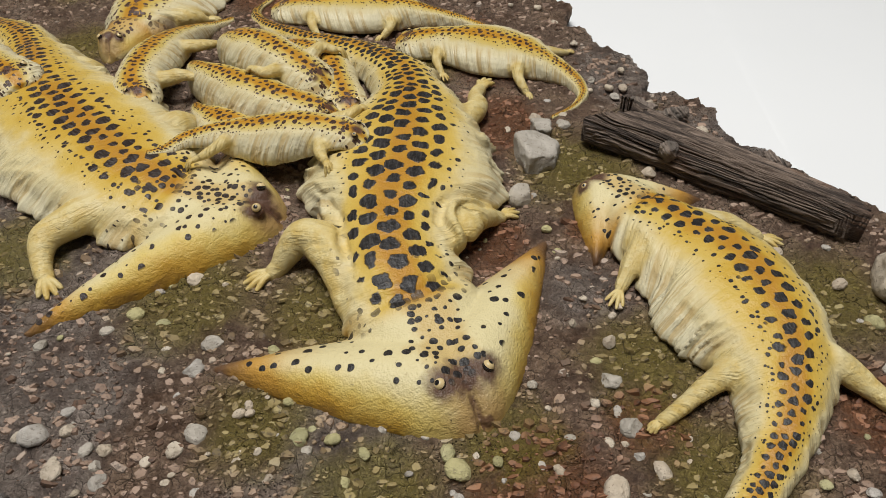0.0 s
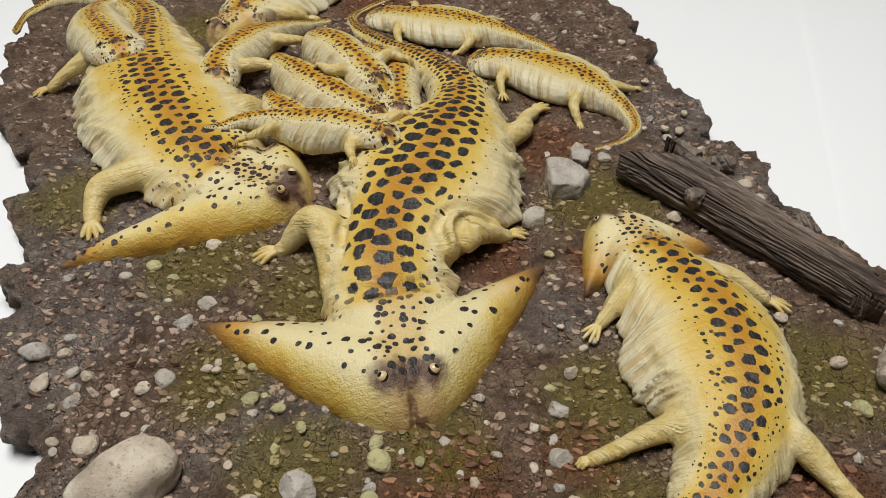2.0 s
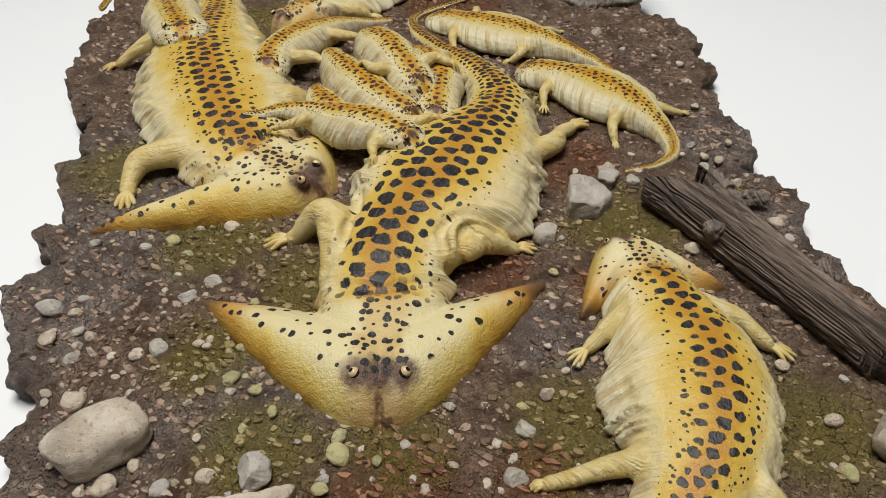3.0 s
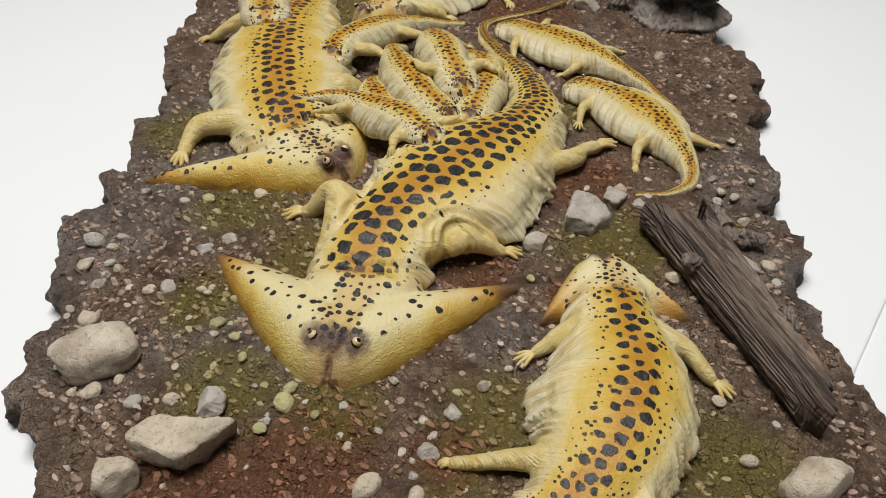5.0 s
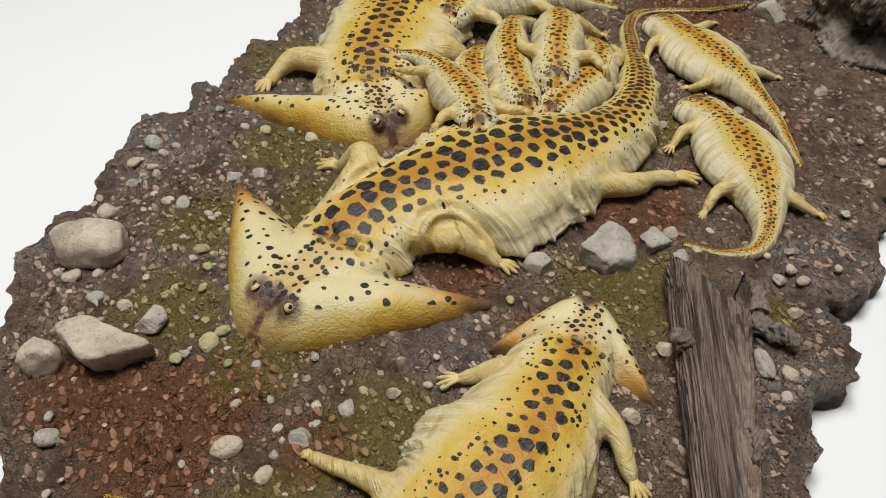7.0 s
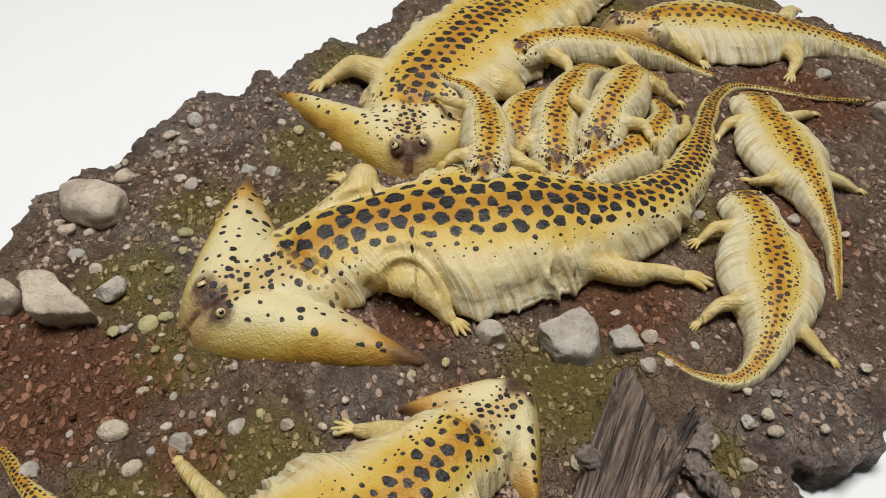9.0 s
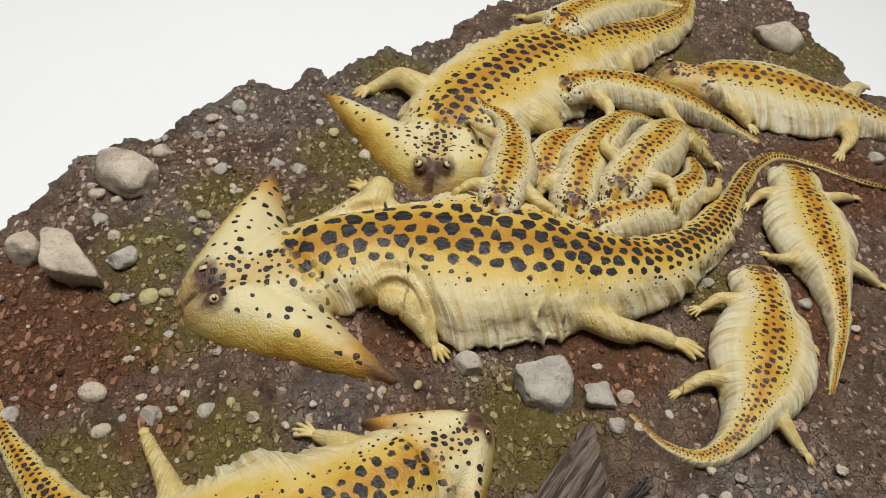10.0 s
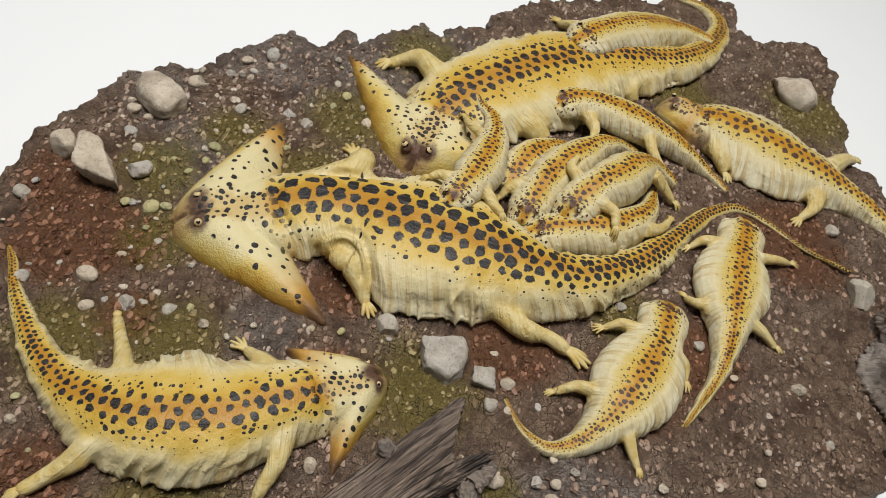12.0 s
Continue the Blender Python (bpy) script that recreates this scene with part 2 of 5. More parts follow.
    neck = m.math("MULTIPLY", m.ramp(m.math("SUBTRACT", crowd, d), 0.0, 0.06), m.math("MULTIPLY", head, m.ramp(s, cell * 1.1, cell * 1.6)))
    spots = m.math("MAXIMUM", m.math("MAXIMUM", blot, dots), m.math("MAXIMUM", hdots, neck))
    dry = m.noise(m.join(m.math("MULTIPLY", s, 60.0), m.math("MULTIPLY", v, 420.0), height), 1.0, 4.0, 0.7)
    black = m.mix(m.ramp(dry, 0.42, 0.70), ink, tuple(0.035 + c * 1.6 for c in ink))
    colour = m.mix(spots, colour, black)
    colour = m.mix(m.math("MULTIPLY", m.ramp(fine, 0.60, 0.78), 0.3), colour, (0.25, 0.15, 0.06))
    leather = m.cells(p, 620.0, "F1", 1.0, dims="3D")
    pleat = m.math("MULTIPLY", m.math("SUBTRACT", 1.0, head), m.math("ADD", 0.35, m.math("MULTIPLY", m.ramp(fl, 0.25, 0.6), 2.3)))
    relief = m.math("ADD", m.math("MULTIPLY", leather, m.math("ADD", 0.08, m.math("MULTIPLY", head, 0.16))), m.math("ADD", m.math("MULTIPLY", streak, pleat), m.math("MULTIPLY", fine, 0.45)))
    crinkle = m.noise(p, 210.0, 4.0, 0.65)
    wrinkle = m.math("ABSOLUTE", m.math("SUBTRACT", m.noise(p, 120.0, 3.0, 0.6), 0.5))
    relief = m.math("ADD", relief, m.math("MULTIPLY", spots, 0.25))
    relief = m.math("ADD", relief, m.math("MULTIPLY", crinkle, m.math("ADD", 0.35, m.math("MULTIPLY", m.ramp(rim, 0.5, 0.05), m.math("MULTIPLY", head, 0.7)))))
    relief = m.math("ADD", relief, m.math("MULTIPLY", wrinkle, m.math("MULTIPLY", limb, 1.3)))
    rough = m.math("ADD", 0.30, m.math("MULTIPLY", cloud, 0.24))
    return m.done(colour, rough, m.bump(relief, 0.85, 0.0019))


ADULT_TONE = ((0.40, 0.195, 0.020), (0.49, 0.305, 0.038), (0.54, 0.385, 0.092), (0.61, 0.525, 0.295))
YOUNG_TONE = ((0.42, 0.205, 0.018), (0.51, 0.335, 0.05), (0.51, 0.39, 0.120), (0.58, 0.505, 0.300))
INK = (0.013, 0.011, 0.010)
COAT_ADULT = coat_material("coat_adult", 0.0205, ADULT_TONE, INK, 2.3, 1.0, 0.415, 0.09, 0.26, 0.13, 1.0, 0.85)
COAT_PILE = coat_material("coat_pile_adult", 0.0168, ADULT_TONE, (0.022, 0.014, 0.010), 1.7, 1.2, 0.40, 0.10, 0.30, 0.16, 1.0, 0.62)
COAT_LOG = coat_material("coat_log_adult", 0.0142, ADULT_TONE, INK, 1.25, 1.1, 0.40, 0.06, 0.30, 0.16, 1.0, 0.75)
COAT_HALF = coat_material("coat_half_grown", 0.0150, YOUNG_TONE, (0.060, 0.030, 0.018), 1.7, 0.7, 0.36, 0.06, 0.34, 0.14, 1.25)
COAT_YOUNG = coat_material("coat_young", 0.0088, YOUNG_TONE, (0.040, 0.018, 0.010), 1.2, 0.85, 0.40, 0.014, 0.45, 0.20, 1.45)
EYE_RING = Nodes("eye_ring", 0.2, 0.5).done((0.56, 0.43, 0.22))
EYE_DARK = Nodes("eye_dark", 0.08, 0.7).done((0.012, 0.01, 0.01))


def soil_material():
    m = Nodes("soil", 0.7, 0.26)
    p = m.place()
    moss, rust, edge = m.split(m.attr("patch"))
    big, mid, fine, grit = m.noise(p, 5.0, 4.0), m.noise(p, 26.0, 5.0, 0.65), m.noise(p, 130.0, 6.0, 0.72), m.noise(p, 520.0, 3.0, 0.7)
    bent = m.node("ShaderNodeVectorMath", props={"operation": "ADD"}, i0=p, i1=m.node("ShaderNodeVectorMath", props={"operation": "SCALE"}, i0=m.node("ShaderNodeTexNoise", out=1, Vector=p, Scale=140.0), Scale=0.007))
    crumb = m.cells(bent, 210.0, "DISTANCE_TO_EDGE", dims="3D")
    clod = m.cells(bent, 85.0, "DISTANCE_TO_EDGE", dims="3D")
    own = m.cells(bent, 210.0, out="Color", dims="3D")
    pit = m.cells(p, 330.0, dims="3D")
    colour = m.mix(m.ramp(mid, 0.36, 0.64), (0.175, 0.103, 0.066), (0.52, 0.358, 0.248))
    colour = m.mix(m.ramp(big, 0.42, 0.62), colour, m.mix(m.ramp(mid, 0.35, 0.65), (0.235, 0.156, 0.115), (0.58, 0.430, 0.322)))
    rusty = m.ramp(m.math("ADD", rust, m.math("MULTIPLY", m.math("SUBTRACT", mid, 0.5), 0.9)), 0.32, 0.75)
    colour = m.mix(m.math("MULTIPLY", rusty, 0.92), colour, m.mix(m.ramp(fine, 0.3, 0.7), (0.20, 0.074, 0.031), (0.48, 0.235, 0.122)))
    ashy = m.ramp(m.math("ADD", m.math("MULTIPLY", rust, -1.0), m.math("MULTIPLY", m.math("SUBTRACT", mid, 0.5), 0.8)), 0.15, 0.7)
    colour = m.mix(m.math("MULTIPLY", ashy, 0.85), colour, m.mix(m.ramp(mid, 0.35, 0.65), (0.20, 0.158, 0.135), (0.58, 0.49, 0.425)))
    tint, g2, b2 = m.split(own)
    colour = m.mix(m.math("MULTIPLY", m.ramp(tint, 0.5, 1.0), 0.16), colour, (0.42, 0.31, 0.235))
    colour = m.mix(m.math("MULTIPLY", m.ramp(g2, 0.55, 1.0), 0.25), colour, (0.105, 0.065, 0.045))
    mossy = m.ramp(m.math("ADD", moss, m.math("MULTIPLY", m.math("SUBTRACT", mid, 0.5), 1.1)), 0.40, 0.95)
    colour = m.mix(m.math("MULTIPLY", mossy, 0.72), colour, m.mix(m.ramp(fine, 0.3, 0.7), (0.21, 0.168, 0.026), (0.50, 0.41, 0.085)))
    holes = m.math("MULTIPLY", m.ramp(pit, 0.27, 0.17), m.ramp(m.math("ADD", big, m.math("MULTIPLY", mid, 0.6)), 0.72, 0.90))
    crack = m.math("MULTIPLY", m.ramp(crumb, 0.075, 0.01), m.ramp(fine, 0.46, 0.62))
    gap = m.math("MULTIPLY", m.ramp(clod, 0.05, 0.0), m.ramp(mid, 0.42, 0.58))
    low = m.math("MAXIMUM", m.math("MAXIMUM", m.math("MULTIPLY", holes, 0.95), m.math("MULTIPLY", crack, 0.6)), m.math("MULTIPLY", gap, 0.8))
    colour = m.mix(m.math("MULTIPLY", m.ramp(fine, 0.46, 0.34), 0.55), colour, (0.034, 0.021, 0.014))
    colour = m.mix(low, colour, (0.014, 0.008, 0.005))
    colour = m.mix(m.math("MULTIPLY", m.ramp(grit, 0.62, 0.70), 0.5), colour, (0.46, 0.385, 0.32))
    colour = m.mix(edge, colour, m.mix(fine, (0.028, 0.016, 0.010), (0.12, 0.068, 0.036)))
    h = m.math("ADD", m.math("MULTIPLY", fine, 1.1), m.math("MULTIPLY", grit, 0.35))
    h = m.math("ADD", h, m.math("ADD", m.math("MULTIPLY", m.ramp(crumb, 0.0, 0.16), m.math("MULTIPLY", m.ramp(fine, 0.42, 0.62), 0.42)), m.math("MULTIPLY", m.ramp(clod, 0.0, 0.10), m.math("MULTIPLY", m.ramp(mid, 0.42, 0.60), 0.35))))
    h = m.math("SUBTRACT", h, m.math("MULTIPLY", holes, 0.5))
    rough = m.math("SUBTRACT", 0.70, m.math("MULTIPLY", m.ramp(m.math("ADD", mid, m.math("MULTIPLY", m.math("SUBTRACT", big, 0.5), 0.8)), 0.38, 0.62), 0.34))
    return m.done(colour, rough, m.bump(h, 1.0, 0.0085))


def stone_material(name, light, dark, warm):
    m = Nodes(name, 0.75, 0.3)
    p = m.place()
    own = m.node("ShaderNodeObjectInfo", out="Random")
    q = m.node("ShaderNodeVectorMath", props={"operation": "ADD"}, i0=p, i1=m.join(own, m.math("MULTIPLY", own, 3.0), 0.0))
    mid, fine = m.noise(q, 45.0, 5.0, 0.65), m.noise(q, 330.0, 4.0, 0.7)
    colour = m.mix(m.ramp(mid, 0.35, 0.65), dark, light)
    colour = m.mix(m.math("MULTIPLY", own, 0.6), colour, warm)
    wash = m.noise(q, 22.0, 4.0, 0.6)
    colour = m.mix(m.math("MULTIPLY", m.ramp(wash, 0.50, 0.70), 0.6), colour, tuple(0.45 * c for c in warm))
    pit = m.noise(q, 620.0, 3.0, 0.7)
    colour = m.mix(m.math("MULTIPLY", m.ramp(fine, 0.56, 0.68), 0.65), colour, (0.13, 0.10, 0.075))
    return m.done(colour, None, m.bump(m.math("ADD", m.math("ADD", fine, mid), m.math("MULTIPLY", pit, 0.6)), 0.9, 0.002))


def wood_material(name, light, dark):
    m = Nodes(name, 0.72, 0.3)
    along, round_, depth = m.split(m.attr("grain"))
    p = m.place()
    g = m.noise(m.join(m.math("MULTIPLY", along, 16.0), m.math("MULTIPLY", round_, 430.0), 0.0), 1.0, 5.0, 0.7)
    g2 = m.noise(m.join(m.math("MULTIPLY", along, 9.0), m.math("MULTIPLY", round_, 170.0), 3.0), 1.0, 4.0, 0.6)
    blot = m.noise(p, 14.0, 4.0)
    colour = m.mix(m.ramp(g, 0.32, 0.68), dark, light)
    colour = m.mix(m.math("MULTIPLY", m.ramp(blot, 0.55, 0.72), 0.5), colour, (0.17, 0.075, 0.035))
    colour = m.mix(m.math("MULTIPLY", m.ramp(g2, 0.52, 0.40), 0.85), colour, (0.03, 0.022, 0.018))
    colour = m.mix(m.math("MULTIPLY", depth, 0.7), colour, (0.42, 0.37, 0.32))
    return m.done(colour, None, m.bump(m.math("ADD", g, m.math("MULTIPLY", g2, 1.8)), 1.0, 0.0036))


SOIL = soil_material()
STONE_PALE = stone_material("stone_pale", (0.64, 0.565, 0.455), (0.44, 0.365, 0.28), (0.54, 0.44, 0.32))
STONE_GREY = stone_material("stone_grey", (0.52, 0.485, 0.44), (0.35, 0.32, 0.285), (0.48, 0.42, 0.32))
STONE_LIME = stone_material("stone_mossy", (0.46, 0.43, 0.25), (0.30, 0.28, 0.14), (0.52, 0.46, 0.22))


def chip_material():
    m = Nodes("stone_chips", 0.6, 0.25)
    own = m.node("ShaderNodeNewGeometry", out="Random Per Island")
    n = m.noise(m.place(), 300.0, 3.0)
    moss, rust, edge = m.split(m.attr("patch"))
    colour = m.mix(m.ramp(own, 0.0, 0.7), (0.13, 0.080, 0.055), (0.34, 0.242, 0.180))
    colour = m.mix(m.ramp(own, 0.92, 1.0), colour, (0.40, 0.33, 0.27))
    colour = m.mix(m.math("MULTIPLY", m.ramp(moss, 0.3, 0.9), 0.7), colour, m.mix(own, (0.14, 0.108, 0.028), (0.31, 0.255, 0.075)))
    colour = m.mix(m.math("MULTIPLY", m.ramp(rust, 0.15, 0.7), 0.9), colour, m.mix(own, (0.11, 0.042, 0.020), (0.30, 0.140, 0.074)))
    return m.done(m.mix(m.math("MULTIPLY", m.ramp(n, 0.5, 0.65), 0.6), colour, (0.04, 0.03, 0.024)), None, m.bump(n, 0.6, 0.0012))


CHIPS = chip_material()
WOOD = wood_material("weathered_wood", (0.27, 0.205, 0.160), (0.080, 0.056, 0.042))
WOOD_GREY = wood_material("bleached_wood", (0.24, 0.195, 0.155), (0.035, 0.024, 0.018))


def paper_material():
    m = Nodes("white_board", 0.55, 0.3)
    n = m.noise(m.place(), 6.0, 3.0)
    return m.done(m.mix(n, (0.735, 0.75, 0.755), (0.765, 0.775, 0.78)))


# ---- setting: white table, ground slab ----
TABLE_Z = -0.034
verts, faces, ring = [], [], []
for k in range(10):
    r = [0.01, 1.0, 2.0, 2.6, 3.0, 3.3, 3.5, 3.6, 3.65, 3.65][k]
    zz = [0, 0, 0, 0.01, 0.03, 0.06, 0.11, 0.18, 0.27, 0.36][k]
    ring.append([(r * math.cos(a) - 0.1, r * math.sin(a) + 0.6, TABLE_Z - 0.006 + zz) for a in np.arange(72) * math.pi / 36])
loft(verts, faces, ring)
me = mesh_from("backdrop", verts, faces[:-1])
smooth_shade(me)
me.materials.append(paper_material())
tagged(new("backdrop", me), "seamless white studio sweep under and around the model", "backdrop", kind="structure")

bm = bmesh.new()
bmesh.ops.create_cube(bm, size=1.0, matrix=Matrix.Translation((-0.404, 0.7, TABLE_Z - 0.0028)) @ Matrix.Diagonal((1.592, 2.4, 0.0056, 1)))
bmesh.ops.bevel(bm, geom=list(bm.edges), offset=0.0012, segments=2, affect="EDGES")
me = bpy.data.meshes.new("table_top")
bm.to_mesh(me)
bm.free()
me.materials.append(bpy.data.materials["white_board"])
tagged(new("table_top", me), "thin glossy white board under the slab", "table", kind="structure")

OUTLINE = [(0.045, 0.085), (-0.058, 0.088), (-0.098, 0.106), (-0.122, 0.113), (-0.175, 0.126), (-0.196, 0.158), (-0.212, 0.165), (-0.220, 0.196), (-0.238, 0.207),
           (-0.256, 0.212), (-0.280, 0.226), (-0.306, 0.250), (-0.345, 0.272), (-0.350, 0.286), (-0.333, 0.328), (-0.378, 0.352), (-0.382, 0.364), (-0.367, 0.384), (-0.397, 0.403),
           (-0.424, 0.425), (-0.451, 0.451), (-0.447, 0.486), (-0.467, 0.496), (-0.491, 0.528), (-0.512, 0.552), (-0.540, 0.549), (-0.586, 0.584), (-0.608, 0.600), (-0.612, 0.622),
           (-0.630, 0.632), (-0.642, 0.670), (-0.678, 0.706), (-0.712, 0.752), (-0.740, 0.828), (-0.788, 0.892), (-0.812, 0.962), (-0.720, 0.990), (-0.752, 1.115), (-0.683, 1.154),
           (-0.616, 1.137), (-0.552, 1.162), (-0.459, 1.157), (-0.411, 1.205), (-0.30, 1.24), (-0.16, 1.27), (-0.03, 1.25), (0.020, 1.19),
           (0.045, 1.131), (0.085, 1.120), (0.124, 1.098), (0.145, 1.052), (0.132, 1.032), (0.168, 0.994), (0.176, 0.965), (0.168, 0.936),
           (0.200, 0.884), (0.236, 0.850), (0.252, 0.815), (0.256, 0.775), (0.250, 0.764), (0.285, 0.745), (0.310, 0.720), (0.306, 0.684),
           (0.322, 0.655), (0.332, 0.634), (0.374, 0.592), (0.398, 0.570), (0.422, 0.541), (0.455, 0.46), (0.47, 0.36), (0.44, 0.25), (0.38, 0.15), (0.28, 0.09), (0.15, 0.072)]


def ragged(poly):
    """The outline with small scallops and chips."""
    q = spline(poly + [poly[0]], 10)[:-1, :2]
    mid = q.mean(axis=0)
    nxt = np.roll(q, -1, axis=0) - np.roll(q, 1, axis=0)
    out = np.stack([nxt[:, 1], -nxt[:, 0]], axis=1) / (np.linalg.norm(nxt, axis=1)[:, None] + 1e-9)
    if (out * (q - mid)).sum() < 0:
        out = -out
    way = np.concatenate([[0], np.cumsum(np.linalg.norm(np.diff(q, axis=0), axis=1))])
    lobe = np.abs(vnoise(np.stack([way * 22, way * 0, way * 0 + 3.1], axis=1))) * 0.014 - 0.005
    chip = fbm(np.stack([way * 90, way * 0 + 9, way * 0], axis=1), 3) * 0.008
    return q + out * (lobe + chip)[:, None]


EDGE = ragged(OUTLINE)
verts, faces = [], []
loft(verts, faces, [[(x, y, z) for x, y in EDGE] for z in (TABLE_Z, 0.0)])
slab = skinned(verts, faces, 0.0034, 2)
P, N = coords(slab), normals(slab)
_, rim = inside(EDGE, P[:, :2])
top = step(-0.012, -0.002, P[:, 2])
low = np.where(P[:, 2] < -0.028, 0.0, 1.0)
rise = fbm(P * (9, 9, 1), 3) * 0.006 + fbm(P * (55, 55, 1), 3) * 0.0055 + np.abs(fbm(P * (110, 110, 1), 2)) * 0.006 + fbm(P * (170, 170, 1), 2) * 0.0028
rise -= 0.001 * step(0.03, 0.0, rim)
side = (fbm(P * (60, 60, 60), 3) * 0.011 + fbm(P * (160, 160, 40), 2) * 0.005) * step(0.012, 0.004, rim)
flatn = N.copy()
flatn[:, 2] = 0
P = P + np.stack([0 * rise, 0 * rise, rise * top], axis=1) + flatn * (side * low)[:, None]
put_coords(slab, P)
MOSS = [(-0.205, 0.415, 0.07), (-0.385, 0.475, 0.07), (0.148, 0.60, 0.075), (0.175, 0.35, 0.06), (0.335, 0.42, 0.07), (-0.545, 1.088, 0.09), (-0.027, 0.81, 0.05),
        (0.208, 0.25, 0.06), (-0.49, 0.87, 0.07), (-0.03, 0.235, 0.06), (-0.09, 0.40, 0.06), (-0.12, 0.29, 0.05), (0.06, 0.28, 0.05), (0.23, 0.70, 0.03)]
RUST = [(0.074, 0.222, 0.07), (0.02, 0.162, 0.06), (0.065, 0.482, 0.04), (0.06, 0.685, 0.06), (0.165, 0.295, 0.03), (0.1, 0.19, 0.06), (0.073, 0.83, 0.06),
        (0.338, 0.3, 0.04), (-0.237, 1.036, 0.08), (0.15, 0.50, 0.035), (-0.17, 0.26, 0.05), (0.0, 0.90, 0.06)]

ASH = [(-0.27, 0.27, 0.10), (-0.15, 0.22, 0.07), (-0.33, 0.42, 0.07), (0.13, 0.44, 0.045), (-0.05, 0.27, 0.06), (0.22, 0.80, 0.07), (0.30, 0.64, 0.06), (-0.42, 0.50, 0.05)]


def blotches(spots, p):
    res = np.zeros(len(p))
    for x, y, r in spots:
        res = np.maximum(res, np.exp(-((p[:, 0] - x) ** 2 + (p[:, 1] - y) ** 2) / (2 * (0.85 * r) ** 2)))
    return res


give(slab, "patch", np.stack([blotches(MOSS, P), blotches(RUST, P) - blotches(ASH, P), 1 - step(-0.024, -0.008, P[:, 2])], axis=1))
smooth_shade(slab)
slab.materials.append(SOIL)
tagged(new("ground", slab), "ragged slab of brown modelled mud with moss and grit", "ground", kind="structure")


# ---- animals: one skin each ----
def section(centre, side, half, top, thick, lean=0.0, full=0.9, n=26):
    """A sagging cross-section: a broad dome over a flat belly."""
    pts = []
    for j in range(n):
        a = 2 * math.pi * j / n
        c, s = math.cos(a), math.sin(a)
        x = half * (1 - lean * math.copysign(1, c)) * math.copysign(abs(c) ** 0.85, c)
        z = top - thick * (0.68 - 0.68 * max(s, 0) ** full + 0.32 * max(-s, 0) ** 0.7)
        pts.append((centre[0] + side[0] * x, centre[1] + side[1] * x, z))
    return pts


